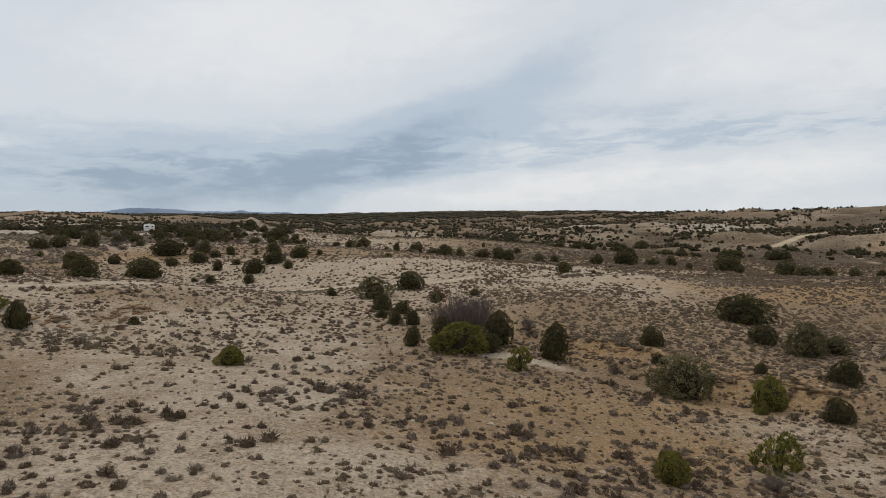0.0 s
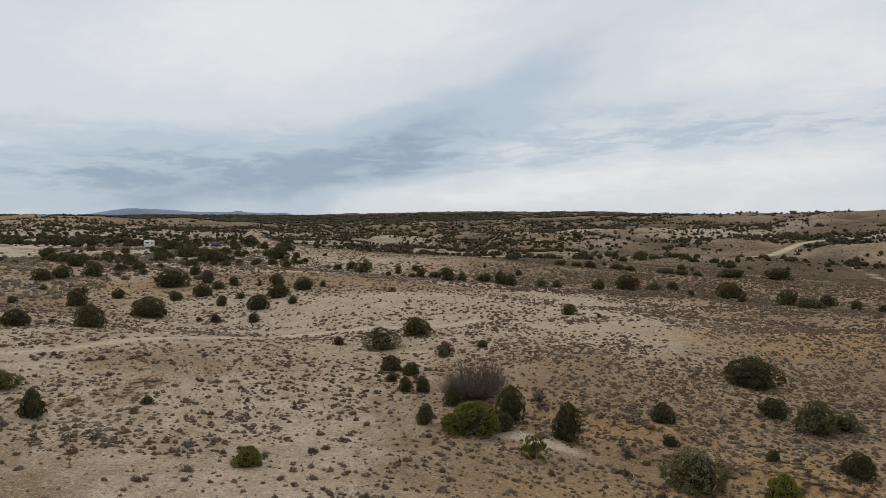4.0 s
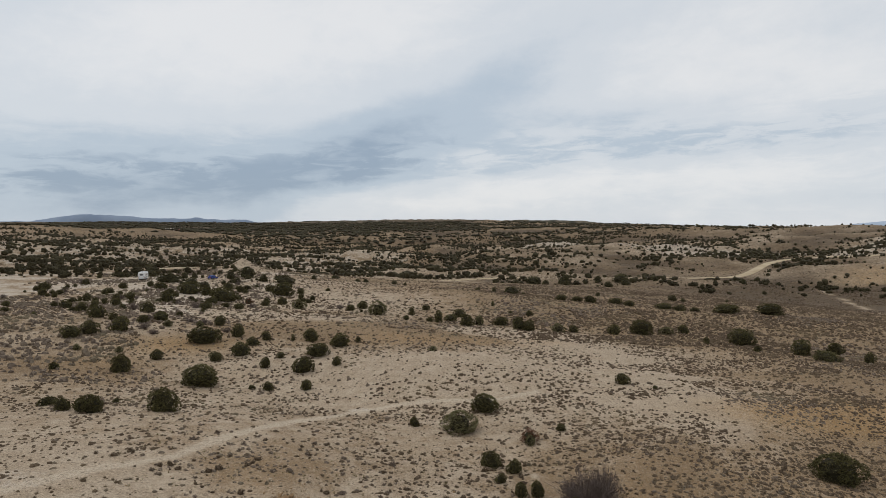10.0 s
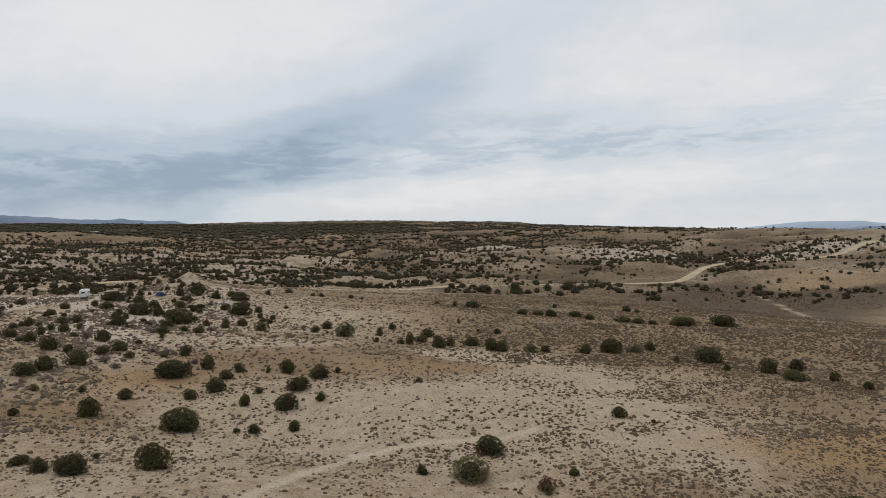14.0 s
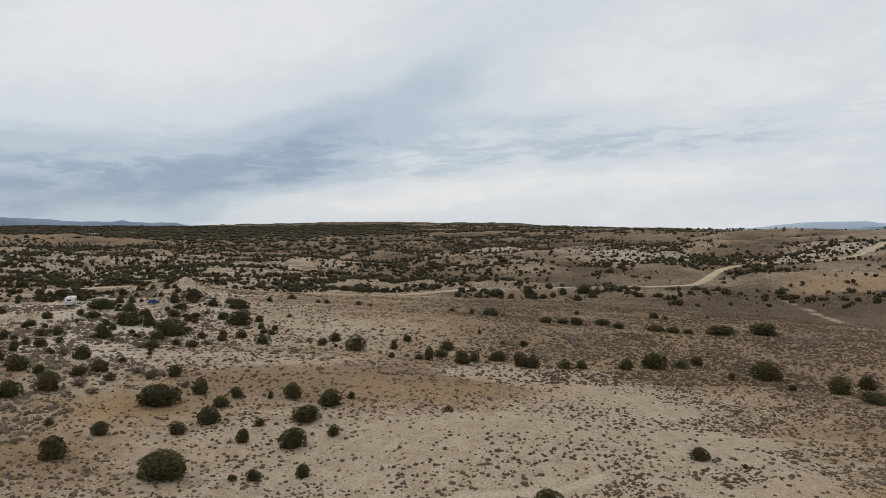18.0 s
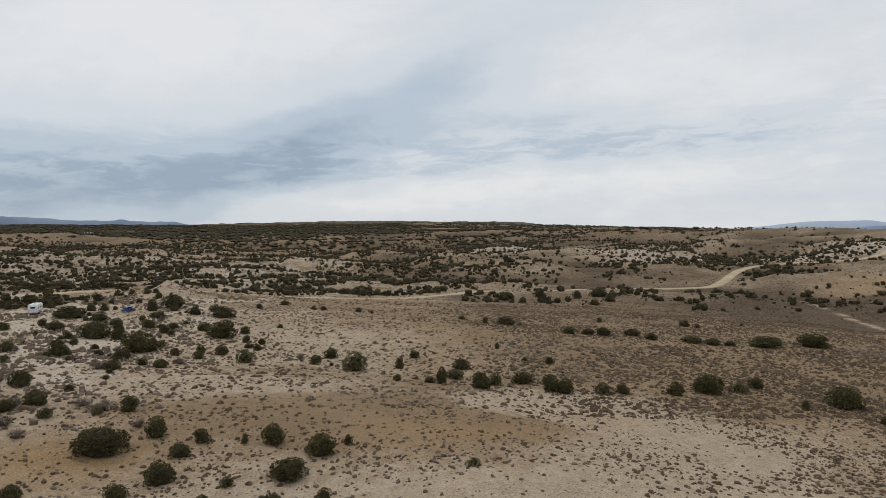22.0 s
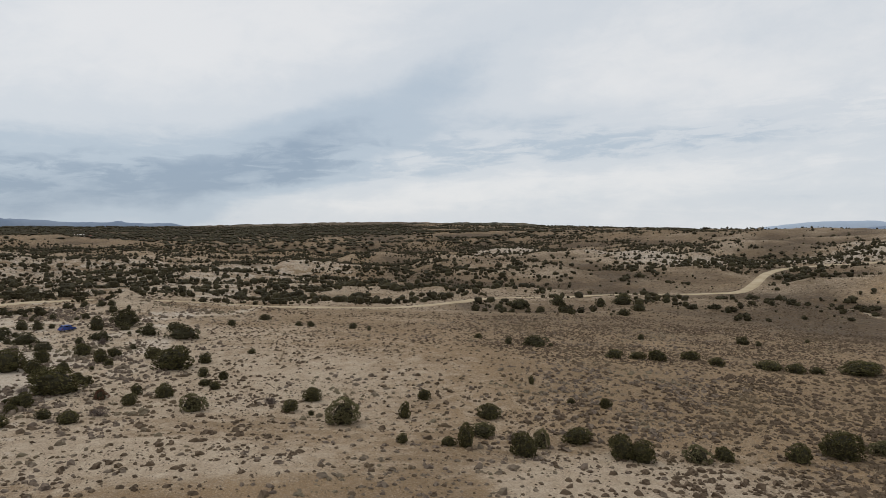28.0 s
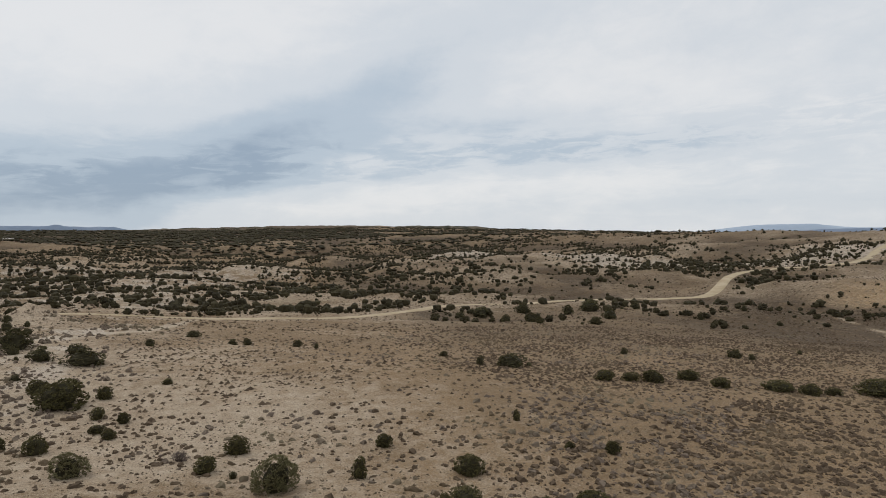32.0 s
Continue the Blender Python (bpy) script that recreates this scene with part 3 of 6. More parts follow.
def spread(lo, hi, first, growth):
    """Growing steps from lo to hi."""
    out, step = [lo], first
    while out[-1] < hi:
        out.append(out[-1] + step)
        step *= growth
    return out[:-1] + [hi]


def build_ground():
    side = list(np.arange(0, 62, 1.0)) + list(np.arange(62, 132, 1.75)) + list(np.arange(132, 420, 4.5)) + spread(420, 4700, 7, 1.10)
    xs = np.array([-v for v in side[:0:-1]] + side) - 8.0
    back = [-v for v in spread(30, 900, 8, 1.25)][::-1]
    ys = np.array(back + list(np.arange(-26, 18, 3.0)) + list(np.arange(18, 165, 0.85)) + list(np.arange(165, 335, 1.2)) + list(np.arange(335, 720, 3.2)) + spread(720, 4750, 5, 1.05))
    gx, gy = np.meshgrid(xs, ys)
    gz = heights(gx, gy)
    nx, ny = len(xs), len(ys)
    co = np.stack([gx, gy, gz], -1).reshape(-1, 3).astype(np.float32)
    i = (np.arange(ny - 1)[:, None] * nx + np.arange(nx - 1)[None]).ravel()
    quads = np.stack([i, i + 1, i + 1 + nx, i + nx], -1).astype(np.int32)
    ob = mesh_object("ground", co, quads, SOIL, smooth=True)
    for name, v in soil_zones(gx, gy).items():
        at = ob.data.attributes.new(name, "FLOAT", "POINT")
        at.data.foreach_set("value", np.clip(v, 0, 2).ravel().astype(np.float32))
    return tagged(ob, "tan and pale desert soil rolling to the horizon", "ground", kind="structure")


def mesh_data(name, co, faces, mats, smooth=False, index=None):
    """A mesh from arrays: points, faces all of one size, and materials."""
    me = bpy.data.meshes.new(name)
    n, k = faces.shape
    me.vertices.add(len(co))
    me.vertices.foreach_set("co", np.asarray(co, np.float32).ravel())
    me.loops.add(n * k)
    me.loops.foreach_set("vertex_index", np.asarray(faces, np.int32).ravel())
    me.polygons.add(n)
    me.polygons.foreach_set("loop_start", np.arange(0, n * k, k, dtype=np.int32))
    me.polygons.foreach_set("use_smooth", np.full(n, smooth))
    for m in mats if isinstance(mats, (list, tuple)) else [mats]:
        me.materials.append(m)
    if index is not None:
        me.polygons.foreach_set("material_index", np.asarray(index, np.int32))
    me.update(calc_edges=True)
    return me


def mesh_object(name, co, faces, mats, smooth=False, parent=None):
    ob = new(name, mesh_data(name, co, faces, mats, smooth))
    ob.parent = parent
    return ob


build_ground()

# ---- shapes for plants ----
RS = np.random.RandomState(11)


def sprays(base, axis, length, width, rs=RS):
    """Leaf sprays: a slim three-sided spike for each row of base, axis, length and width."""
    n = len(base)
    axis = axis / np.linalg.norm(axis, axis=1, keepdims=True)
    ref = np.where(np.abs(axis[:, 2:3]) > 0.9, [[1.0, 0, 0]], [[0, 0, 1.0]])
    u = np.cross(axis, ref)
    u /= np.linalg.norm(u, axis=1, keepdims=True)
    v = np.cross(axis, u)
    turn = rs.rand(n, 1) * 6.28 + np.arange(3)[None] * 6.2832 / 3
    rim = u[:, None] * np.cos(turn)[..., None] + v[:, None] * np.sin(turn)[..., None]
    ring = base[:, None] + rim * width[:, None, None] * (0.7 + 0.6 * rs.rand(n, 3, 1)) + axis[:, None] * (length[:, None] * 0.3 * rs.rand(n, 3))[..., None]
    co = np.concatenate([ring, (base + axis * length[:, None])[:, None]], 1)
    one = [(0, 1, 3), (1, 2, 3), (2, 0, 3)]
    f = (np.arange(n)[:, None, None] * 4 + np.array(one)[None]).reshape(-1, 3)
    return co.reshape(-1, 3), f


def ball(rings=4, seg=7):
    """A unit ball as points and triangles."""
    pts = [(0, 0, -1.0)]
    for r in range(1, rings):
        a = -math.pi / 2 + math.pi * r / rings
        for s in range(seg):
            t = 6.28318 * (s + 0.5 * (r % 2)) / seg
            pts.append((math.cos(a) * math.cos(t), math.cos(a) * math.sin(t), math.sin(a)))
    pts.append((0, 0, 1.0))
    f = []
    for s in range(seg):
        n = (s + 1) % seg
        f.append((0, 1 + n, 1 + s))
        for r in range(rings - 2):
            a, b = 1 + r * seg, 1 + (r + 1) * seg
            f += [(a + s, a + n, b + n), (a + s, b + n, b + s)]
        top = 1 + (rings - 2) * seg
        f.append((top + s, top + n, len(pts) - 1))
    return np.array(pts), np.array(f)


def merge(parts):
    co, fs, base = [], [], 0
    for c, f in parts:
        co.append(c)
        fs.append(f + base)
        base += len(c)
    return np.concatenate(co), np.concatenate(fs)


def sticks(ends, r0, r1, sides=4):
    """Tapered limbs from rows of two end points."""
    parts = []
    for (a, b), ra, rb in zip(ends, r0, r1):
        a, b = np.array(a, float), np.array(b, float)
        ax = (b - a) / np.linalg.norm(b - a)
        u = np.cross(ax, (0.31, 0.95, 0.05))
        u /= np.linalg.norm(u)
        v = np.cross(ax, u)
        t = np.arange(sides) * 6.28318 / sides
        ring = np.cos(t)[:, None] * u + np.sin(t)[:, None] * v
        co = np.concatenate([a + ring * ra, b + ring * rb, [b + ax * rb]])
        f = []
        for s in range(sides):
            n = (s + 1) % sides
            f += [(s, n, sides + n), (s, sides + n, sides + s), (sides + s, sides + n, 2 * sides)]
        parts.append((co, np.array(f)))
    return merge(parts)


def crown_mesh(name, seed, mat, lobes, count, up, size, gaps=0.0, slim=0.26, heart=0.74, belly=0.34, power=2.0, clump=0.165):
    """A juniper crown of unit height and width: a lumpy dome of clumps, each set with leaf sprays over a core coloured
    dark as inner shade.
    """
    rs = np.random.RandomState(seed)
    ph, wob = rs.rand(4) * 6.28, 0.7 + 0.6 * rs.rand(4)

    def reach(a, z):
        z = np.clip(z, 0.0, 1.0)
        prof = np.where(z < belly, 0.84 + 0.16 * (z / belly) ** 0.8, np.sqrt(np.maximum(1 - (np.maximum(z - belly, 0.0) / (1 - belly)) ** power, 0.0)))
        return 0.5 * prof * (1 + 0.11 * wob[0] * np.sin(2 * a + ph[0]) + 0.09 * wob[1] * np.sin(3 * a + ph[1]) + 0.06 * wob[2] * np.sin(5 * a + ph[2] + 3 * z))

    k = np.arange(lobes)
    za = np.clip((k + 0.5) / lobes + 0.06 * rs.randn(lobes), 0.03, 0.97) ** 0.85
    aa = k * 2.39996 + 0.5 * rs.randn(lobes)
    ra = np.maximum(reach(aa, za) - clump * (0.40 + 0.75 * rs.rand(lobes)), 0.0)
    cs = np.stack([ra * np.cos(aa), ra * np.sin(aa), za * 0.94 - 0.02], 1)
    rr = clump * (0.65 + 0.8 * rs.rand(lobes))
    d = rs.randn(count * 5, 3)
    d /= np.linalg.norm(d, axis=1, keepdims=True)
    own = rs.randint(0, lobes, len(d))
    p = cs[own] + d * rr[own, None] * np.array([1, 1, 1.15]) * (0.80 + 0.22 * rs.rand(len(d), 1))
    away = np.hypot(p[:, 0], p[:, 1]) / np.maximum(reach(np.arctan2(p[:, 1], p[:, 0]), p[:, 2]), 0.03)
    buried = np.zeros(len(p), bool)
    for c, r in zip(cs, rr):
        buried |= np.linalg.norm((p - c) / np.array([1, 1, 1.15]), axis=1) < r * 0.72
    ok = ~buried & (p[:, 2] > 0.0) & ((away > 0.72) | (p[:, 2] > 0.8))
    if gaps:
        ok &= value_noise(p[:, 0] * 6 + seed, p[:, 2] * 6 + p[:, 1] * 4) > gaps - 0.5
    p, d = p[ok][:count], d[ok][:count]
    axis = d * (1 - up) + np.array([0, 0, up]) + 0.30 * rs.randn(len(p), 3)
    ln = size * (0.6 + 0.8 * rs.rand(len(p)))
    leaves = len(p) * 3
    parts = [sprays(p, axis, ln, ln * slim * (0.7 + 0.6 * rs.rand(len(p))), rs)]
    # solid core that stands for the shaded twigs, its shade in the colour
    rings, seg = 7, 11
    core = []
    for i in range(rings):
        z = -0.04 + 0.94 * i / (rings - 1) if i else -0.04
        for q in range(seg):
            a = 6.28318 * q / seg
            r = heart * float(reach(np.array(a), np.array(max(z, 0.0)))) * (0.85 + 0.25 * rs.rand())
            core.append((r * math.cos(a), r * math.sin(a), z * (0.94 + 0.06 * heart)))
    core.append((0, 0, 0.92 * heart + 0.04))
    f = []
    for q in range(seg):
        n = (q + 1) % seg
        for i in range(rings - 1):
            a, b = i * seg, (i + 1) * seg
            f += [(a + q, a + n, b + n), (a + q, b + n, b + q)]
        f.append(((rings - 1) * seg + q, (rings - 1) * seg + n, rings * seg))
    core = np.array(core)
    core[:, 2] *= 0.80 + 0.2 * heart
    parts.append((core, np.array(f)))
    co, f = merge(parts)
    co[:, 0] += 0.10 * np.sin(2.6 * co[:, 2] + ph[3]) * co[:, 2]
    co[:, 2] /= np.percentile(co[:, 2], 99.6)
    co[:, :2] *= 0.5 / np.percentile(np.hypot(co[:, 0], co[:, 1]), 97)
    return mesh_data(name, co, f, [mat, SHADED_TWIGS], index=np.arange(len(f)) >= leaves)


def trunk_mesh(name, seed, mat, spread_out=0.3, limbs=5, thick=0.05):
    rs = np.random.RandomState(seed)
    ends, r0, r1 = [((0, 0, -0.10), (0.02, 0.01, 0.22))], [thick * 1.4], [thick]
    for k in range(limbs):
        a = 6.28 * (k + rs.rand() * 0.6) / limbs
        b = (spread_out * math.cos(a), spread_out * math.sin(a), 0.42 + 0.25 * rs.rand())
        ends.append(((0.02 * math.cos(a), 0.02 * math.sin(a), 0.10 + 0.1 * rs.rand()), b))
        r0.append(thick * 0.7)
        r1.append(thick * 0.2)
    co, f = sticks(ends, r0, r1, 5)
    return mesh_data(name, co, f, mat)


def dead_mesh(name, seed, mat, stems=110):
    """A leafless shrub: crooked stems that fork, unit height and width."""
    rs = np.random.RandomState(seed)
    ends, r0, r1 = [], [], []
    for k in range(stems):
        a, s = rs.rand() * 6.28, 0.08 + 0.62 * rs.rand()
        p0 = np.array([0.06 * math.cos(a), 0.06 * math.sin(a), -0.04])
        p1 = p0 + np.array([s * 0.5 * math.cos(a), s * 0.5 * math.sin(a), (0.30 + 0.2 * rs.rand()) * (1.15 - s)])
        p2 = p1 + np.array([s * 0.6 * math.cos(a), s * 0.6 * math.sin(a), (0.18 + 0.3 * rs.rand()) * (1.15 - s)]) + rs.randn(3) * 0.06
        ends += [(p0, p1), (p1, p2)]
        r0 += [0.012, 0.008]
        r1 += [0.008, 0.003]
        for j in range(5):
            q = p1 + (p2 - p1) * rs.rand()
            e = q + np.array([rs.randn() * 0.10, rs.randn() * 0.10, 0.10 + 0.12 * rs.rand()])
            ends.append((q, e))
            r0.append(0.005)
            r1.append(0.002)
    co, f = sticks(ends, r0, r1, 3)
    co[:, 2] /= co[:, 2].max()
    co[:, :2] *= 0.5 / np.percentile(np.hypot(co[:, 0], co[:, 1]), 97)
    return mesh_data(name, co, f, mat)


TRUNKS = [trunk_mesh("trunk", 30 + k, BARK) for k in range(3)]
CROWNS = {
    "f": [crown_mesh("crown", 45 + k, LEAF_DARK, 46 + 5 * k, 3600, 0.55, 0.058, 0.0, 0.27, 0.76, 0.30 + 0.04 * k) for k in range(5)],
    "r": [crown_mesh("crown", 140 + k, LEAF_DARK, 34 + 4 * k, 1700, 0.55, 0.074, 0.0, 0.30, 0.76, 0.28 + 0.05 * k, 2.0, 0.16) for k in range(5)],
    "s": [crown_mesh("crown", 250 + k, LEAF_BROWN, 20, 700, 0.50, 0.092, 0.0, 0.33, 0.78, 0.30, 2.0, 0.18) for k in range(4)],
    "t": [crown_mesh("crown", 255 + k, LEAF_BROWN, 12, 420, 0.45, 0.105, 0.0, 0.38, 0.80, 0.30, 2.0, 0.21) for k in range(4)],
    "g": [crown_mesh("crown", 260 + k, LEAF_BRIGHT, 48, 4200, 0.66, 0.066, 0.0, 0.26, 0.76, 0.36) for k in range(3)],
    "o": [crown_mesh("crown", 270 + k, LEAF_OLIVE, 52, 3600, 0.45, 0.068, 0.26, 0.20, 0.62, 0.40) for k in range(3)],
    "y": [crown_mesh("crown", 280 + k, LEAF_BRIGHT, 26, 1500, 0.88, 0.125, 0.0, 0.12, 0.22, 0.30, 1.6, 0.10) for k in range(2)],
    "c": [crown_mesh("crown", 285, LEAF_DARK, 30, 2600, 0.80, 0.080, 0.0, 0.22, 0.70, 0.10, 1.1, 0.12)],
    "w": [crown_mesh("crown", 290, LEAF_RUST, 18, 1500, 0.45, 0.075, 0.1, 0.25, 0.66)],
}
DEAD = [dead_mesh("branches", 90 + k, DEADWOOD) for k in range(3)]
TREE_TEXT = {
    "r": "dark green rounded Utah juniper on dry soil",
    "s": "small dark green juniper bush on dry soil",
    "g": "bright yellow-green dense juniper on the slope",
    "o": "olive-grey juniper with thinning foliage and bare limbs",
    "y": "young upright green juniper with wispy shoots",
    "c": "pointed dark green young juniper beside a low ledge",
    "w": "rusty brown dead bush among green junipers",
    "d": "leafless grey shrub with bare twiggy branches",
}


def part(name, me, parent, label=""):
    ob = new(name, me)
    ob.parent = parent
    return tagged(ob, label)


def plant(x, y, wide, tall, kind, group):
    """One juniper or dead shrub, standing on the ground."""
    a, lean = RS.rand() * 360, RS.randn() * 2.5
    m = pose(x, y, level_at(x, y) - 0.05, lean, RS.randn() * 2.5, a)
    if kind == "d":
        ob = new("dead_shrub", DEAD[RS.randint(3)])
        ob.matrix_world = m @ Matrix.Diagonal((wide, wide, tall, 1))
        return tagged(ob, TREE_TEXT["d"], "shrub", group)
    ob = new("juniper")
    s = 0.9 + 0.2 * RS.rand()
    squat = 0.88 if kind in "rog" and y < 150 else 1.0
    ob.matrix_world = m @ Matrix.Diagonal((wide * s, wide / s, tall * squat, 1))
    part("trunk", TRUNKS[RS.randint(3)], ob)
    look_of = kind
    if kind == "r":
        kind = "s" if wide < 2.3 and y > 112 else "r"
        look_of = "f" if y < 135 else "r" if y < 262 else "s" if wide > 2.0 else "t"
    some = CROWNS[look_of]
    part("crown", some[RS.randint(len(some))], ob)
    return tagged(ob, TREE_TEXT[kind], "tree", group)


for row in (
    (-30.6, 54.1, 1.9, 2.2, "c"), (-12.1, 47.5, 2.0, 1.5, "g"), (-24.3, 60, 1.1, 0.84, "r"), (-0.3, 61.1, 1.6, 2, "r"), (-4.6, 79.2, 2.7, 2, "r"),
    (-2.2, 77.1, 1.8, 1.7, "r"), (-4.2, 74.3, 1.4, 1.1, "r"), (-2.5, 70.9, 1.6, 1.7, "r"), (-0.7, 71, 1.6, 1.9, "r"), (-7, 94, 6, 3.3, "o"),
    (-2.2, 102.7, 4.5, 3, "r"), (6.6, 91.4, 1.4, 1.1, "r"), (1.5, 86.4, 1.4, 1.5, "o"), (-13.1, 96.3, 1.3, 1, "r"), (8.4, 54.4, 2.1, 2, "y"),
    (11.9, 59.3, 2.6, 3.7, "r"), (10.6, 66.8, 1.6, 1.9, "d"), (21, 61.8, 2, 2, "r"), (20.4, 57.9, 1.5, 1.1, "r"), (16.4, 56.3, 1.2, 1.2, "d"),
    (20.1, 50.8, 4.9, 3.6, "o"), (34.8, 74.6, 5.7, 3.5, "r"), (32.6, 65.1, 2.9, 2, "r"), (34.5, 60.9, 4, 3.3, "o"),
):
    plant(*row, "junipers along the dry gully")
for row in (
    (37.2, 61.4, 2.6, 1.9, "o"), (27.3, 54.4, 1.1, 1.1, "r"), (25.1, 48.1, 2.6, 2.6, "g"), (23.7, 46.6, 1.1, 1, "g"), (32, 50.9, 2.2, 2.2, "r"),
    (28.1, 45.1, 1.9, 1.9, "r"),
):
    plant(*row, "junipers along the dry gully")
for row in (
    (3.8, 68.6, 6.0, 4.6, "d"), (6.1, 70.0, 4.2, 4.2, "d"), (7.4, 63.1, 3, 3.5, "r"), (2.3, 66.8, 2, 2, "r"), (3.8, 59.6, 4.9, 2.9, "g"),
    (6.4, 60.4, 2.4, 2, "r"), (1.6, 88.0, 2.6, 1.7, "w"), (2.9, 71, 2.3, 2.4, "d"), (2.6, 68.1, 3.1, 3, "d"), (5.2, 68.5, 5.4, 3.4, "d"),
):
    plant(*row, "junipers along the dry gully")
for row in (
    (12.7, 31.4, 1.6, 1.7, "g"), (19.4, 35.4, 2.6, 2, "y"), (17.8, 32.4, 1.6, 1, "d"),
):
    plant(*row, "junipers along the dry gully")
for row in (
    (-37, 59.3, 3.5, 2, "g"), (-66.2, 101.6, 3, 1.3, "r"),
):
    plant(*row, "junipers along the dry gully")
for row in (
    (-57.8, 95.7, 4.3, 2.8, "r"), (-62, 97.1, 2.7, 2.1, "r"), (-48.5, 97.4, 4.6, 3.7, "r"), (-50.2, 121, 6.7, 4, "r"), (-66.3, 127.4, 3.5, 3.7, "r"),
    (-63.3, 137.4, 3, 2.2, "r"), (-51.8, 137.5, 3, 2, "r"), (-47.7, 141.2, 4, 2.9, "r"), (-47.1, 149, 3, 2, "r"), (-58.1, 151.1, 7.5, 3.5, "r"),
    (-52, 156.6, 3.1, 2.9, "r"), (-45.1, 153.9, 2.5, 1.9, "r"), (-41.5, 133.7, 2.2, 2.3, "r"), (-33.9, 131.1, 4.1, 3.3, "r"), (-31.8, 121.1, 2.2, 2, "r"),
    (-34.8, 151.6, 3.5, 2.8, "r"), (-32.3, 141, 5.1, 2.8, "r"), (-28.2, 146.9, 4.3, 3.2, "r"), (-24.5, 149.4, 1.2, 1.6, "r"), (-27.7, 133.7, 2, 1.9, "r"),
    (-39.6, 139.7, 1.8, 1.3, "r"), (-38.4, 120.6, 2.2, 1.7, "r"), (-41.1, 120.1, 1.2, 0.93, "r"), (-8.8, 138.3, 2.1, 1.1, "o"),
):
    plant(*row, "junipers on the pale hill")
for row in (
    (-13.3, 97, 1.5, 1.4, "r"), (22.2, 112.2, 2.6, 2, "r"), (-59.2, 168.4, 3.1, 2.3, "r"), (-63.4, 166.7, 2, 1.3, "o"), (-72, 141, 1.7, 1.4, "o"),
    (-80.2, 140.8, 1.7, 1.4, "o"), (-77.9, 127.1, 1.8, 1.5, "r"), (-85.3, 149.6, 4.7, 2.7, "r"), (-57.4, 103.6, 1.1, 0.84, "r"), (-39, 152.2, 1, 1.4, "r"),
):
    plant(*row, "junipers on the pale hill")
for row in (
    (75.5, 175.8, 7.3, 4.4, "r"), (82, 159.6, 5, 3.8, "r"), (96.2, 168.2, 4.1, 3.2, "r"), (81.2, 148.3, 6.6, 2.5, "r"), (90.7, 147.4, 2.5, 2.9, "r"),
    (88.6, 134.8, 2.6, 2, "r"), (26, 107.8, 0.8, 0.74, "r"), (64.2, 172.6, 1.6, 1.8, "r"), (72.4, 162.1, 1.9, 1.5, "r"),
):
    plant(*row, "junipers on the brown plain")
for row in (
    (-22.1, 205.4, 6.2, 4.2, "o"), (-11.8, 208.9, 2.1, 2.8, "r"), (-7.1, 220.4, 2.5, 1.9, "r"), (-27.5, 220.1, 3.2, 2.5, "r"), (-31, 212.9, 3.3, 2, "r"),
    (-34.6, 217.3, 2.9, 1.9, "d"), (-27.3, 210, 1.2, 0.84, "r"), (-46.8, 212.8, 4.7, 2.9, "o"), (-53.3, 222.3, 3.3, 2.4, "r"), (-58.5, 224.1, 2.3, 2, "r"),
    (-57.7, 216.6, 3, 1.9, "r"), (-63.3, 220.6, 2.6, 1.8, "w"), (-63.1, 204.9, 3.7, 1.8, "r"), (-60, 208.9, 3.5, 1.8, "d"), (-72.8, 225.8, 10, 4.5, "r"), (-51.4, 250, 3, 2.2, "r"),
    (-57.2, 245.6, 8.4, 4.7, "r"), (-63.3, 254.2, 3.4, 2.6, "r"), (-45.4, 235.7, 2.2, 1.6, "r"), (-49.7, 238.2, 2.2, 1.9, "r"), (-45.6, 227.9, 2.3, 1.5, "r"),
    (-48.1, 231.3, 2.7, 1.2, "r"), (-64.2, 222.2, 2.1, 1.5, "r"), (-42.6, 258.1, 1.9, 1.1, "r"), (-74.5, 215, 2.8, 1.9, "r"),
):
    plant(*row, "junipers on the pale flats")
for row in (
    (-71.8, 202, 3.2, 2, "r"), (-74.7, 202.4, 4.6, 1.8, "d"), (-89.5, 220.9, 4, 3.5, "r"), (-89, 243.9, 7.5, 4.3, "r"), (-78.5, 157.5, 5.0, 3.2, "r"), (-83.0, 153.0, 4.2, 2.8, "r"), (-81.0, 164.0, 3.4, 2.2, "d"), (-74.0, 160.5, 3.6, 2.0, "d"), (-70.5, 156.0, 3.0, 1.6, "d"), (-76.5, 169.0, 3.8, 2.2, "d"), (-88.0, 168.5, 4.4, 3.0, "r"), (-70.0, 164.5, 2.6, 1.5, "o"), (-63.4, 168.8, 5.2, 1.8, "d"),
    (-67, 170.9, 3.6, 1.7, "d"), (-55.3, 160.3, 2.4, 1.8, "d"),
):
    plant(*row, "junipers on the pale flats")
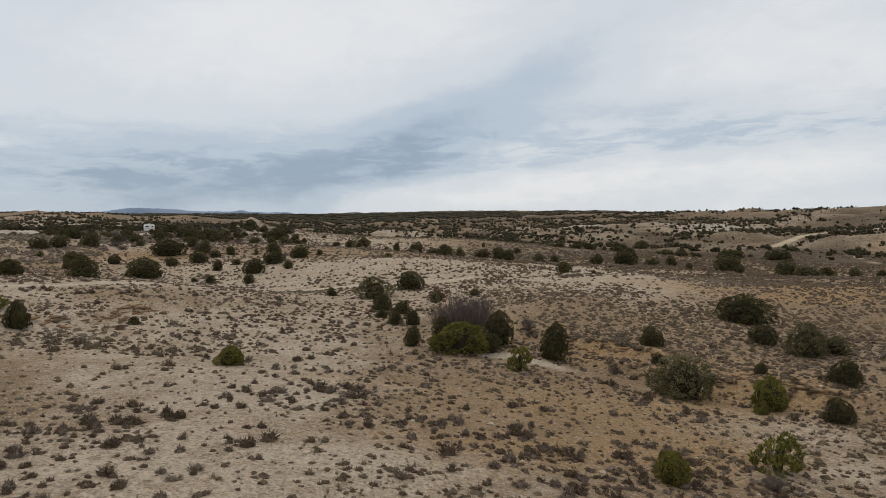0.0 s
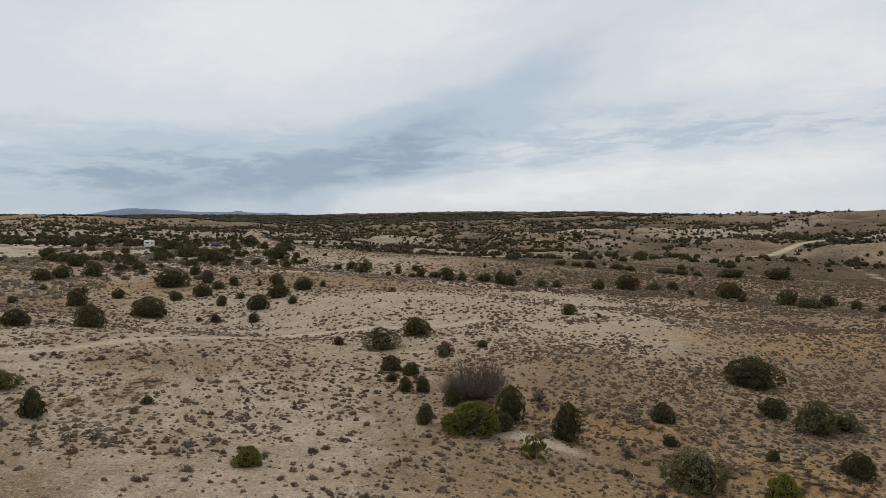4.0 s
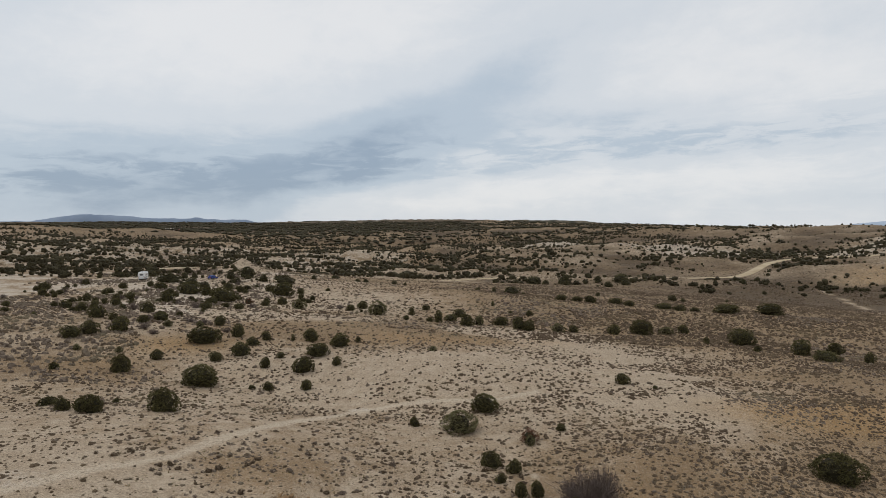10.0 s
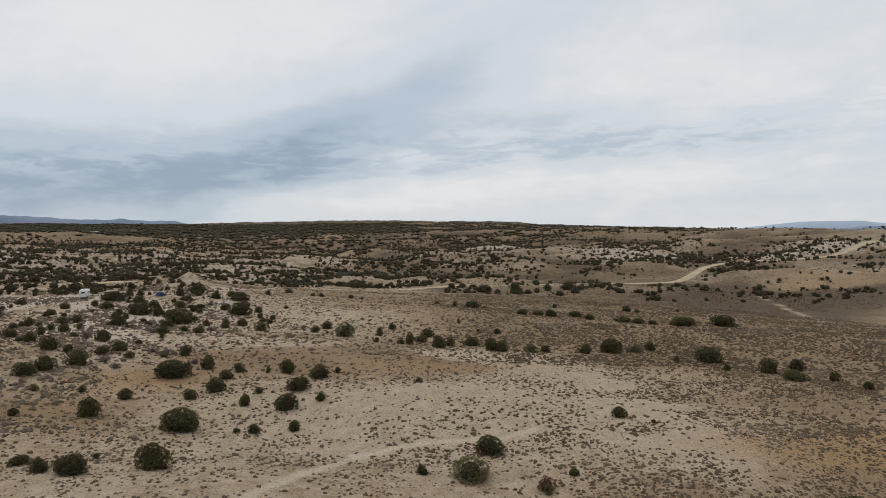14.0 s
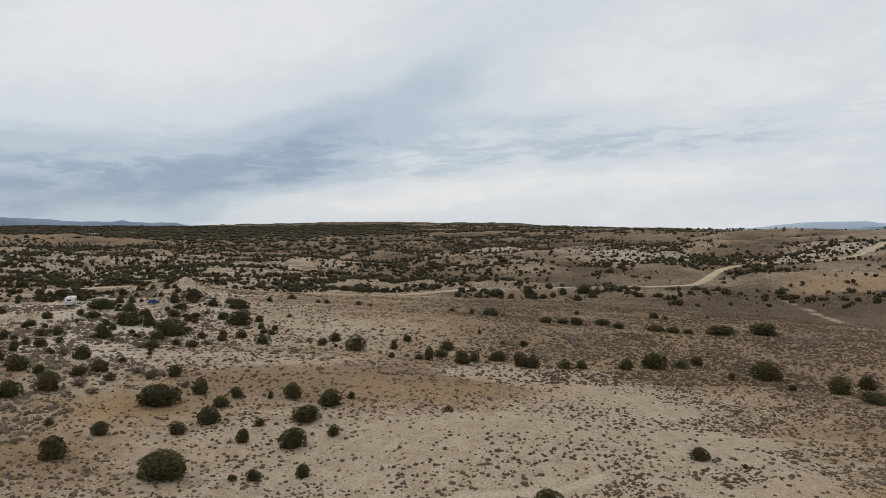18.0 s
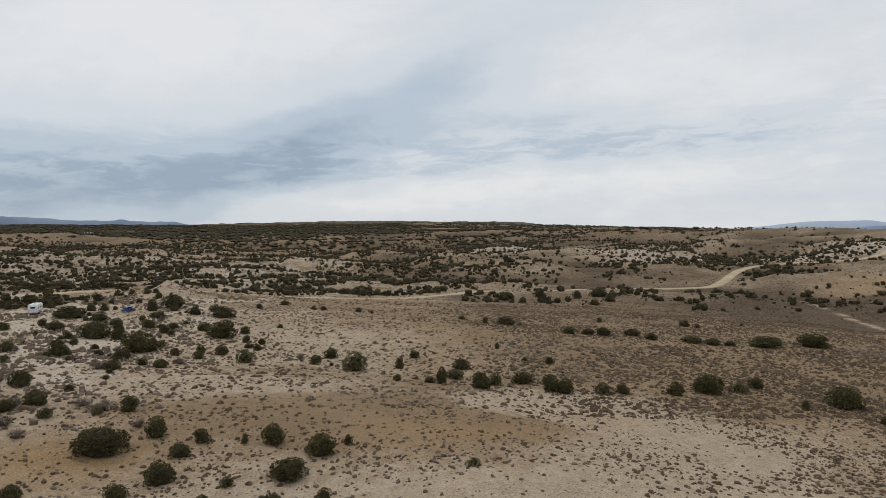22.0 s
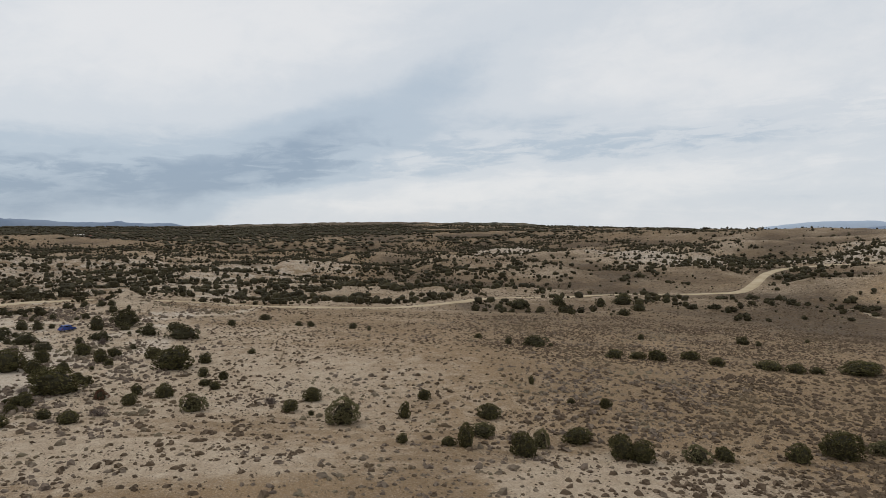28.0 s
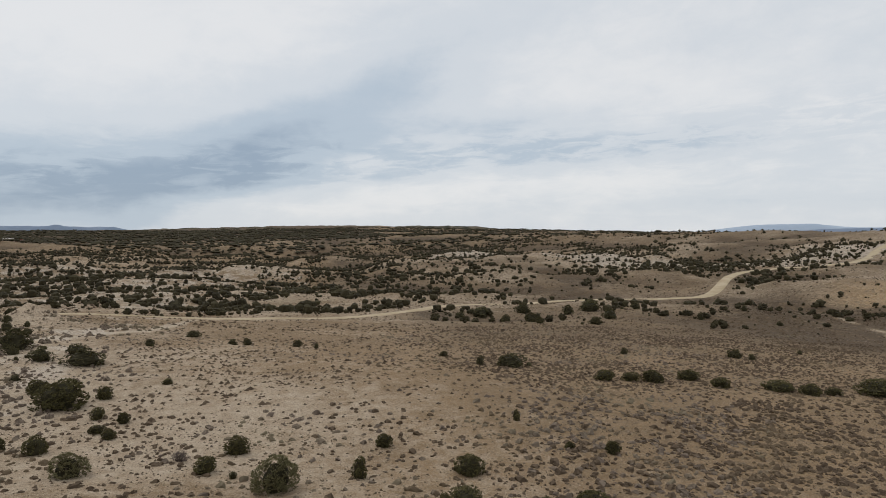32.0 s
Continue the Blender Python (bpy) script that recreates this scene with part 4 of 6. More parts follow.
for row in (
    (2.6, 208.6, 4.2, 2.4, "r"), (-4.5, 192.5, 2.7, 3.6, "r"), (-7, 192.8, 2.3, 1.3, "r"), (-0.5, 198.8, 4.3, 1.9, "r"), (3.3, 189, 4.4, 3.3, "r"),
    (6.9, 193, 3.1, 2.8, "o"), (13.4, 195.2, 4.7, 2.4, "r"), (17.7, 188.1, 4.6, 3.3, "r"), (20, 186.6, 4.1, 2.9, "r"), (28.4, 186.2, 4, 2.4, "o"),
    (32.8, 186.6, 3.2, 1.9, "r"), (43.8, 185.1, 3.3, 2.7, "r"), (51.8, 186.8, 6.4, 4.1, "r"), (59.6, 187.4, 4.1, 2.2, "o"), (65.9, 190.8, 3.5, 2.6, "r"),
    (25.5, 213.4, 2.5, 1.7, "r"), (15.7, 227.8, 1.3, 1.8, "r"), (-13.7, 193.7, 1.8, 1.3, "r"), (3.5, 196.4, 2.1, 1.4, "d"),
):
    plant(*row, "junipers in a row below the hill")
for row in (
    (22.2, 272, 2.4, 2.2, "r"), (29.5, 271.4, 8.2, 2.9, "r"), (17.9, 289.4, 2.6, 1.4, "r"), (34.2, 272.7, 1.7, 0.93, "r"), (46, 258.1, 4.9, 2.1, "r"),
    (52.1, 257.5, 4, 1.9, "r"), (57.5, 257.5, 5, 2.8, "r"), (68.7, 261.7, 5.6, 2.3, "r"), (71.3, 253.2, 4.4, 2.2, "r"), (83.3, 250.2, 6.5, 2.2, "r"),
    (87.9, 246.1, 4.5, 2.2, "r"), (93.4, 245.9, 3.8, 1.7, "r"), (105.2, 246, 10.7, 3.3, "r"), (123.5, 248.4, 9.9, 4.3, "r"), (104.4, 295.9, 3, 2.4, "r"),
    (-18.2, 305.4, 3.5, 1.8, "r"), (-13.4, 302.8, 1.5, 1.4, "r"), (-34.1, 304.7, 2.3, 1.5, "r"), (-30.7, 305.3, 2.3, 1.5, "r"),
):
    plant(*row, "junipers on the brown plain")
for row in (
    (-79.7, 291.2, 8.1, 4.6, "r"), (-85.1, 285.7, 4.4, 3.8, "r"), (-70.4, 278.6, 5.2, 3, "r"), (-61.1, 274.5, 8.4, 3.4, "r"), (-65.4, 284.9, 5.3, 2.3, "r"),
    (-107.3, 277.3, 10.9, 3.4, "r"), (-96.4, 271.4, 7, 2.6, "r"), (-126.8, 312.9, 8.6, 3.3, "r"), (-89.2, 262.7, 5, 2.1, "r"), (-103.1, 255.7, 4.9, 2.8, "r"),
    (-81.1, 263.3, 3.3, 1.6, "r"), (-75.7, 258.8, 2.6, 1.2, "r"), (-69.9, 263.4, 2.3, 1.2, "r"), (-70.7, 247.9, 2.1, 1.7, "r"), (-81.2, 273.6, 4.1, 1.6, "r"),
):
    plant(*row, "junipers round the camp")
for row in (
    (69.6, 437.4, 11.9, 4.6, "r"), (58.7, 432.9, 4.3, 3, "r"), (92.5, 441.3, 8.4, 5.3, "r"), (79.1, 392.9, 6.2, 4.1, "r"), (71.3, 403.3, 4.9, 3.3, "r"),
    (109.8, 426, 6.6, 4.7, "r"), (132.7, 450.1, 12, 6.1, "r"), (119.2, 400.9, 7.8, 4.4, "r"), (102.7, 380.7, 6.2, 3.2, "r"), (150.7, 435.9, 5.3, 3.3, "r"),
    (171.7, 412.1, 4, 3.3, "r"), (204.9, 424.8, 3.8, 3, "r"), (170.6, 424.6, 3, 2.2, "r"), (105.1, 294.5, 3.9, 2.7, "r"), (108.4, 292.2, 2.5, 1.7, "r"),
    (72.9, 300.1, 2, 1.9, "r"), (25.2, 212.7, 1.7, 1.7, "r"), (19.6, 215.4, 1.6, 1.1, "r"), (-34.7, 305.4, 2.1, 1.4, "r"), (-31.1, 308.6, 2.2, 1.5, "r"),
    (-45.6, 318.1, 4.6, 1.9, "r"), (-52.6, 295.8, 2.6, 1.7, "r"), (17.6, 289.2, 2.6, 1.3, "r"), (78.8, 382.2, 3.7, 2.6, "r"),
):
    plant(*row, "junipers beside the road")
for row in (
    (203.4, 397.4, 3, 2.2, "r"), (134.1, 303.5, 2, 1.5, "r"),
):
    plant(*row, "junipers beside the road")

def build_flats():
    rs = np.random.RandomState(17)
    x, y = -150 + 92 * rs.rand(240), 165 + 175 * rs.rand(240)
    ok = (x < -64 - 0.08 * (y - 165)) & (line_distance(x, y, CAMP_TRACK) > 6) & (np.hypot(x + 121, y - 283) > 11) & (np.hypot(x + 90, y - 278) > 10)
    for px, py in zip(x[ok], y[ok]):
        w = 1.2 + 3.0 * rs.rand() ** 1.7
        plant(round(px, 1), round(py, 1), w, w * (0.55 + 0.3 * rs.rand()), "r" if rs.rand() < 0.88 else "d", "junipers on the pale flats")


build_flats()

# ---- low scrub ----


def scatter(rs, n, x0, x1, y0, y1, density):
    """Random plan points, kept with the odds that density(x, y) gives."""
    x, y = x0 + (x1 - x0) * rs.rand(n), y0 + (y1 - y0) * rs.rand(n)
    ok = rs.rand(n) < density(x, y)
    return x[ok], y[ok]


def strewn(name, templates, x, y, size, tall, mat, rs, sink=0.03, smooth=False):
    """Many small plants or stones in one mesh, each a turned and scaled copy of a template."""
    z = heights(x, y)
    pick = rs.randint(0, len(templates), len(x))
    parts = []
    for k, (co, f) in enumerate(templates):
        w = np.nonzero(pick == k)[0]
        if not len(w):
            continue
        t = rs.rand(len(w)) * 6.28
        c, s = np.cos(t)[:, None], np.sin(t)[:, None]
        st = 0.75 + 0.5 * rs.rand(len(w), 1)
        px, py = co[None, :, 0] * st, co[None, :, 1] / st
        q = np.stack([(px * c - py * s) * size[w, None] + x[w, None], (px * s + py * c) * size[w, None] + y[w, None],
                      co[None, :, 2] * tall[w, None] + z[w, None] - sink], -1)
        ff = f[None] + (np.arange(len(w)) * len(co))[:, None, None]
        parts.append((q.reshape(-1, 3), ff.reshape(-1, 3)))
    co, f = merge(parts)
    return mesh_object(name, co, f, mat, smooth)


def tuft(seed, sides=4):
    """A far dry tuft of unit radius: a low ragged mound."""
    rs = np.random.RandomState(seed)
    t = (np.arange(sides) + 0.5 * rs.rand(sides)) * 6.283 / sides
    q = 0.75 + 0.5 * rs.rand(sides)
    co = np.concatenate([np.stack([q * np.cos(t), q * np.sin(t), np.zeros(sides)], 1), [[0.15 * rs.randn(), 0.15 * rs.randn(), 0.85]]])
    return co, np.array([(k, (k + 1) % sides, sides) for k in range(sides)])


def mound(seed, sides=4):
    """A bush of the plain: a ragged dome, each face apart, so that its shade varies."""
    rs = np.random.RandomState(seed)
    t = (np.arange(sides) + 0.4 * rs.rand(sides)) * 6.283 / sides
    low = np.stack([np.cos(t), np.sin(t), np.zeros(sides)], 1) * (0.80 + 0.4 * rs.rand(sides, 1))
    high = np.stack([np.cos(t + 0.6), np.sin(t + 0.6), np.zeros(sides)], 1) * (0.5 + 0.3 * rs.rand(sides, 1)) + np.array([0, 0, 0.6]) + 0.12 * rs.randn(sides, 3)
    nxt = (np.arange(sides) + 1) % sides
    crest = np.tile([[0.1 * rs.randn(), 0.1 * rs.randn(), 0.85]], (sides, 1))
    co = np.concatenate([np.stack(q, 1) for q in ((low, low[nxt], high), (low[nxt], high[nxt], high), (high, high[nxt], crest))])
    return co.reshape(-1, 3), np.arange(sides * 9).reshape(-1, 3)


def bush(seed, flakes, size, twigs=0, thin=0.022, heart=1.0):
    """A dry bush of unit radius: a shaggy low mound of small leaf flakes and twigs over a dark core."""
    rs = np.random.RandomState(seed)

    def over(n):
        d = rs.randn(n, 3)
        d[:, 2] = np.abs(d[:, 2]) * 0.9
        d /= np.linalg.norm(d, axis=1, keepdims=True)
        a = np.arctan2(d[:, 1:2], d[:, 0:1])
        return d, d * (0.86 + 0.15 * np.sin(2 * a + seed) + 0.10 * np.sin(3 * a + 2 * seed))

    d, c = over(flakes)
    c = c * (0.66 + 0.24 * rs.rand(flakes, 1))
    tri = rs.randn(flakes, 3, 3)
    tri *= size * (0.5 + 0.5 * rs.rand(flakes, 1, 1)) / np.linalg.norm(tri, axis=2, keepdims=True)
    co = c[:, None] + tri + d[:, None] * size * 0.15
    co[..., 2] = np.maximum(co[..., 2], -0.02)
    parts = [(co.reshape(-1, 3), np.arange(flakes * 3).reshape(-1, 3))]
    if twigs:
        d, tip = over(twigs)
        side = np.cross(d, rs.randn(twigs, 3))
        side *= thin * (0.6 + 0.8 * rs.rand(twigs, 1)) / np.linalg.norm(side, axis=1, keepdims=True)
        foot = tip * (0.40 + 0.2 * rs.rand(twigs, 1)) + 0.06 * rs.randn(twigs, 3)
        tip = tip * (0.80 + 0.18 * rs.rand(twigs, 1)) + 0.06 * rs.randn(twigs, 3) + np.array([0, 0, 0.10])
        parts.append((np.stack([foot - side, foot + side, tip], 1).reshape(-1, 3), np.arange(twigs * 3).reshape(-1, 3)))
    # the core, each face apart, so that its shade varies
    t = (np.arange(6) + 0.4 * rs.rand(6)) * 1.0472
    low = np.stack([np.cos(t), np.sin(t), np.zeros(6)], 1) * (0.74 + 0.22 * rs.rand(6, 1))
    high = np.stack([np.cos(t + 0.5), np.sin(t + 0.5), np.zeros(6)], 1) * (0.48 + 0.24 * rs.rand(6, 1)) + np.array([0, 0, 0.55]) + 0.09 * rs.randn(6, 3)
    nxt = (np.arange(6) + 1) % 6
    crest = np.tile([[0.1 * rs.randn(), 0.1 * rs.randn(), 0.80]], (6, 1))
    core = np.concatenate([np.stack(q, 1) for q in ((low, low[nxt], high), (low[nxt], high[nxt], high), (high, high[nxt], crest))])
    parts.append((core.reshape(-1, 3) * heart, np.arange(54).reshape(-1, 3)))
    return merge(parts)


def blades(seed, count=38):
    """A grass clump of unit radius: thin blades that lean outwards."""
    rs = np.random.RandomState(seed)
    a, lean = rs.rand(count) * 6.283, 0.15 + 0.85 * rs.rand(count)
    foot = np.stack([0.25 * lean * np.cos(a), 0.25 * lean * np.sin(a), np.zeros(count)], 1) + 0.08 * rs.randn(count, 3) * np.array([1, 1, 0])
    tip = np.stack([lean * np.cos(a), lean * np.sin(a), (1.15 - 0.6 * lean) * (0.6 + 0.5 * rs.rand(count))], 1)
    side = np.stack([-np.sin(a), np.cos(a), np.zeros(count)], 1) * 0.045
    return np.stack([foot - side, foot + side, tip], 1).reshape(-1, 3), np.arange(count * 3).reshape(-1, 3)


def off_tracks(x, y):
    clear = np.minimum(line_distance(x, y, TRAIL) / 1.6, line_distance(x, y, GULLY) / 1.4)
    clear = np.minimum(clear, line_distance(x, y, CAMP_TRACK) / 4.0)
    return np.clip(clear - 0.35, 0, 1)


THICKETS = ((-4.5, 41.5, 3.0, 2.2), (-6, 37, 3, 2), (0.5, 36, 3.2, 2), (4.5, 34.5, 3, 2), (8, 32, 3, 2), (11, 31, 3, 2), (-16.5, 50.5, 4, 2), (-24, 49.5, 4, 2.5), (15, 33, 3, 2.5), (29, 50, 4, 3), (5, 27, 4, 2), (-14, 30, 3, 3))


def scrub_odds(x, y):
    patch = ramp01(fbm(x, y, 11, 4, 0.65, 2.0), -0.35, 0.35)
    rich = 0.36 + 0.30 * ramp01(x, -10, 30) + 0.30 * blob(x, y, 28, 82, 26, 22) - 0.30 * blob(x, y, 55, 93, 18, 6) + 0.15 * blob(x, y, -25, 48, 16, 10)
    for cx, cy, rx, ry in THICKETS:
        rich = rich + 0.7 * blob(x, y, cx, cy, rx, ry)
    rich = rich - 0.32 * blob(x, y, 24, 42, 7, 7) - 0.22 * blob(x, y, 20, 105, 14, 18) - 0.2 * blob(x, y, -8, 50, 3, 12)
    thin = np.exp(-((line_distance(x, y, RIDGE) + 6.0 * fbm(x, y, 8, 4, 0.6, 4.0)) / 10.0) ** 2)
    return np.clip(rich * (0.30 + 1.0 * patch) - 0.36 * thin, 0.04, 1) * off_tracks(x, y)


def shrub_odds(x, y):
    """Odds for the larger bushes, which gather in thickets and along the gully."""
    o = 0.10 + 0.20 * ramp01(fbm(x, y, 9, 3, 0.6, 3.0), -0.1, 0.4)
    for cx, cy, rx, ry in THICKETS:
        o = o + 0.75 * blob(x, y, cx, cy, rx, ry)
    return np.clip(o, 0, 1) * off_tracks(x, y)


def two_kinds(templates, x, y, size, flat, grey, rs, where):
    for name, mat, w, text in (("dry_scrub", SCRUB, ~grey, "dark brown dry scrub tufts " + where), ("sagebrush", SCRUB_GREY, grey, "grey-brown low sagebrush tufts " + where)):
        ob = strewn(name, templates, x[w], y[w], size[w], size[w] * flat * (0.8 + 0.5 * rs.rand(w.sum())), mat, rs)
        tagged(ob, text, "scrub", kind="stuff")


def build_scrub():
    rs = np.random.RandomState(21)
    # tiny tufts, everywhere
    x, y = scatter(rs, 100000, -80, 90, 17, 235, scrub_odds)
    size = np.clip(np.exp(rs.randn(len(x)) * 0.40 - 2.20 + 0.25 * ramp01(y, 90, 200)), 0.05, 0.26)
    grey = fbm(x, y, 20, 3, 0.5, 8.0) + 0.25 * rs.randn(len(x)) > 0.38
    by = (y < 84) & (np.abs(x) < 58)
    two_kinds([mound(100 + k) for k in range(10)], x[by], y[by], size[by] * 1.1, 0.75, grey[by], rs, "dotted over the nearest slope")
    two_kinds([tuft(105 + k) for k in range(10)], x[~by], y[~by], size[~by], 0.8, grey[~by], rs, "dotted over the near slopes")
    # middling tufts

    def many(px, py):
        return np.clip(scrub_odds(px, py) * (0.72 + 0.95 * ramp01(px, 2, 18)), 0, 1)

    x, y = scatter(rs, 38000, -70, 75, 17, 108, many)
    size = np.clip(np.exp(rs.randn(len(x)) * 0.30 - 1.55), 0.13, 0.38)
    grey = fbm(x, y, 20, 3, 0.5, 8.0) + 0.25 * rs.randn(len(x)) > 0.36
    by = y < 52
    two_kinds([bush(110 + k, 12, 0.20, 34, 0.062, 0.68) for k in range(8)], x[by], y[by], size[by], 0.85, grey[by], rs, "scattered over the first slope")
    two_kinds([mound(180 + k, 5) for k in range(10)], x[~by], y[~by], size[~by], 0.80, grey[~by], rs, "scattered over the slopes")
    x, y = scatter(rs, 25000, -78, 85, 100, 168, lambda px, py: scrub_odds(px, py) * (1 - 0.7 * blob(px, py, 22, 158, 30, 22)) * (1 - 0.6 * blob(px, py, 0, 128, 22, 12)))
    size = np.clip(np.exp(rs.randn(len(x)) * 0.32 - 1.30), 0.15, 0.50)
    grey = fbm(x, y, 20, 3, 0.5, 8.0) + 0.25 * rs.randn(len(x)) > 0.36
    two_kinds([bush(115 + k, 2, 0.4) for k in range(8)], x, y, size, 0.85, grey, rs, "scattered over the hill")
    # bushes near the start of the flight
    x, y = scatter(rs, 9800, -48, 48, 18, 84, shrub_odds)
    size = np.clip(np.exp(rs.randn(len(x)) * 0.32 - 1.22), 0.20, 0.60)
    grey = rs.rand(len(x)) < 0.45
    two_kinds([bush(150 + k, 70, 0.12, 130, 0.040, 0.66) for k in range(8)], x, y, size, 0.95, grey, rs, "gathered in thickets on the slope")
    # pale dry grass between the bushes
    x, y = scatter(rs, 9000, -46, 46, 19, 84, lambda px, py: (0.10 + 0.35 * ramp01(fbm(px, py, 7, 3, 0.6, 5.0), 0.0, 0.4)) * off_tracks(px, py))
    size = np.clip(np.exp(rs.randn(len(x)) * 0.32 - 1.65), 0.10, 0.36)
    ob = strewn("dry_grass", [blades(170 + k, 26) for k in range(6)], x, y, size, size * (0.9 + 0.5 * rs.rand(len(x))), STRAW, rs)
    tagged(ob, "pale straw-coloured dry grass clumps between the bushes", "grass", kind="stuff")
    # the plain and the flats further on

    def odds(px, py):
        inner = (np.abs(px - 4) < 78) & (py < 166)
        patch = ramp01(fbm(px, py, 16, 4, 0.65, 6.0), -0.35, 0.35)
        o = (0.42 + 0.78 * ramp01(px, -5, 40)) * (0.32 + 1.0 * patch) * off_tracks(px, py)
        return np.where(inner, 0, o) * (1 - 0.7 * ramp01(py, 290, 372))

    x, y = scatter(rs, 120000, -140, 215, 60, 372, odds)
    size = np.clip(np.exp(rs.randn(len(x)) * 0.36 - 1.12 + 0.15 * ramp01(x, 0, 30)), 0.16, 0.75)
    grey = (fbm(x, y, 26, 3, 0.5, 8.0) + 0.2 * rs.randn(len(x)) > 0.30) | ((x < -55) & (rs.rand(len(x)) < 0.5))
    by = (y < 240) & (size > 0.30)
    two_kinds([mound(160 + k) for k in range(8)], x[by], y[by], size[by], 0.85, grey[by], rs, "standing on the plain")
    two_kinds([tuft(120 + k) for k in range(8)], x[~by], y[~by], size[~by], 0.75, grey[~by], rs, "dotted over the plain")
    # the dark valley floor and the slopes along the road

    def valley(px, py):
        patch = ramp01(fbm(px, py, 22, 4, 0.65, 9.0), -0.3, 0.35)
        floor = blob(px, py, 235, 395, 45, 75) + blob(px, py, 300, 395, 50, 28)
        return np.clip((0.26 + 0.6 * floor) * (0.25 + patch), 0, 1) * (1 - 0.6 * blob(px, py, 345, 462, 60, 26)) * (1 - 0.5 * ramp01(py, 560, 700)) * ramp01(line_distance(px, py, ROAD), 4, 6) * ramp01(line_distance(px, py, WASH), 1.5, 3)

    x, y = scatter(rs, 110000, -260, 430, 350, 700, valley)
    size = np.clip(np.exp(rs.randn(len(x)) * 0.35 - 0.85), 0.22, 0.95)
    grey = fbm(x, y, 26, 3, 0.5, 8.0) + 0.2 * rs.randn(len(x)) > 0.35
    two_kinds([tuft(130 + k) for k in range(8)], x, y, size, 0.9, grey, rs, "in the valley beside the road")
    # taller grey brush of the pale flats beside the camp

    def brush(px, py):
        return ramp01(fbm(px, py, 20, 4, 0.6, 12.0), -0.05, 0.35) * ramp01(-px, 46, 70) * 0.8

    x, y = scatter(rs, 14000, -160, -45, 118, 340, brush)
    size = 0.32 + 0.60 * rs.rand(len(x)) ** 1.8
    ob = strewn("grey_brush", [bush(140 + k, 12, 0.34, 6, 0.05) for k in range(5)], x, y, size, size * (0.8 + 0.5 * rs.rand(len(x))), SCRUB_GREY, rs)
    tagged(ob, "knee-high grey brush on the pale flats", "scrub", kind="stuff")


build_scrub()

# ---- distant woods ----


def far_tree(seed, blobs=4, rings=3, seg=5):
    rs = np.random.RandomState(seed)
    bc, bf = ball(rings, seg)
    parts = []
    for k in range(blobs):
        a, d = rs.rand() * 6.28, (0.30 if blobs > 1 else 0.0) * rs.rand()
        r = (0.22 + 0.16 * rs.rand()) * (1.0 if blobs > 1 else 1.35)
        q = bc * np.array([r, r, r * 1.15]) * (0.72 + 0.56 * rs.rand(len(bc), 1)) + np.array([d * math.cos(a), d * math.sin(a), 0.30 + 0.28 * rs.rand()])
        q[:, 2] = np.maximum(q[:, 2], -0.08)
        parts.append((q, bf))
    return merge(parts)


def leafy_tree(seed):
    """A far juniper whose outline is broken by leaf sprays."""
    rs = np.random.RandomState(seed)
    co, f = far_tree(seed, 2 + seed % 2, 4, 6)
    d = rs.randn(42, 3)
    d /= np.linalg.norm(d, axis=1, keepdims=True)
    base = co[rs.randint(0, len(co), 42)] * 0.97
    base[:, 2] = np.maximum(base[:, 2], 0.03)
    ln = 0.13 + 0.10 * rs.rand(42)
    return merge([(co, f), sprays(base, d * 0.6 + np.array([0, 0, 0.45]), ln, ln * 0.4, rs)])


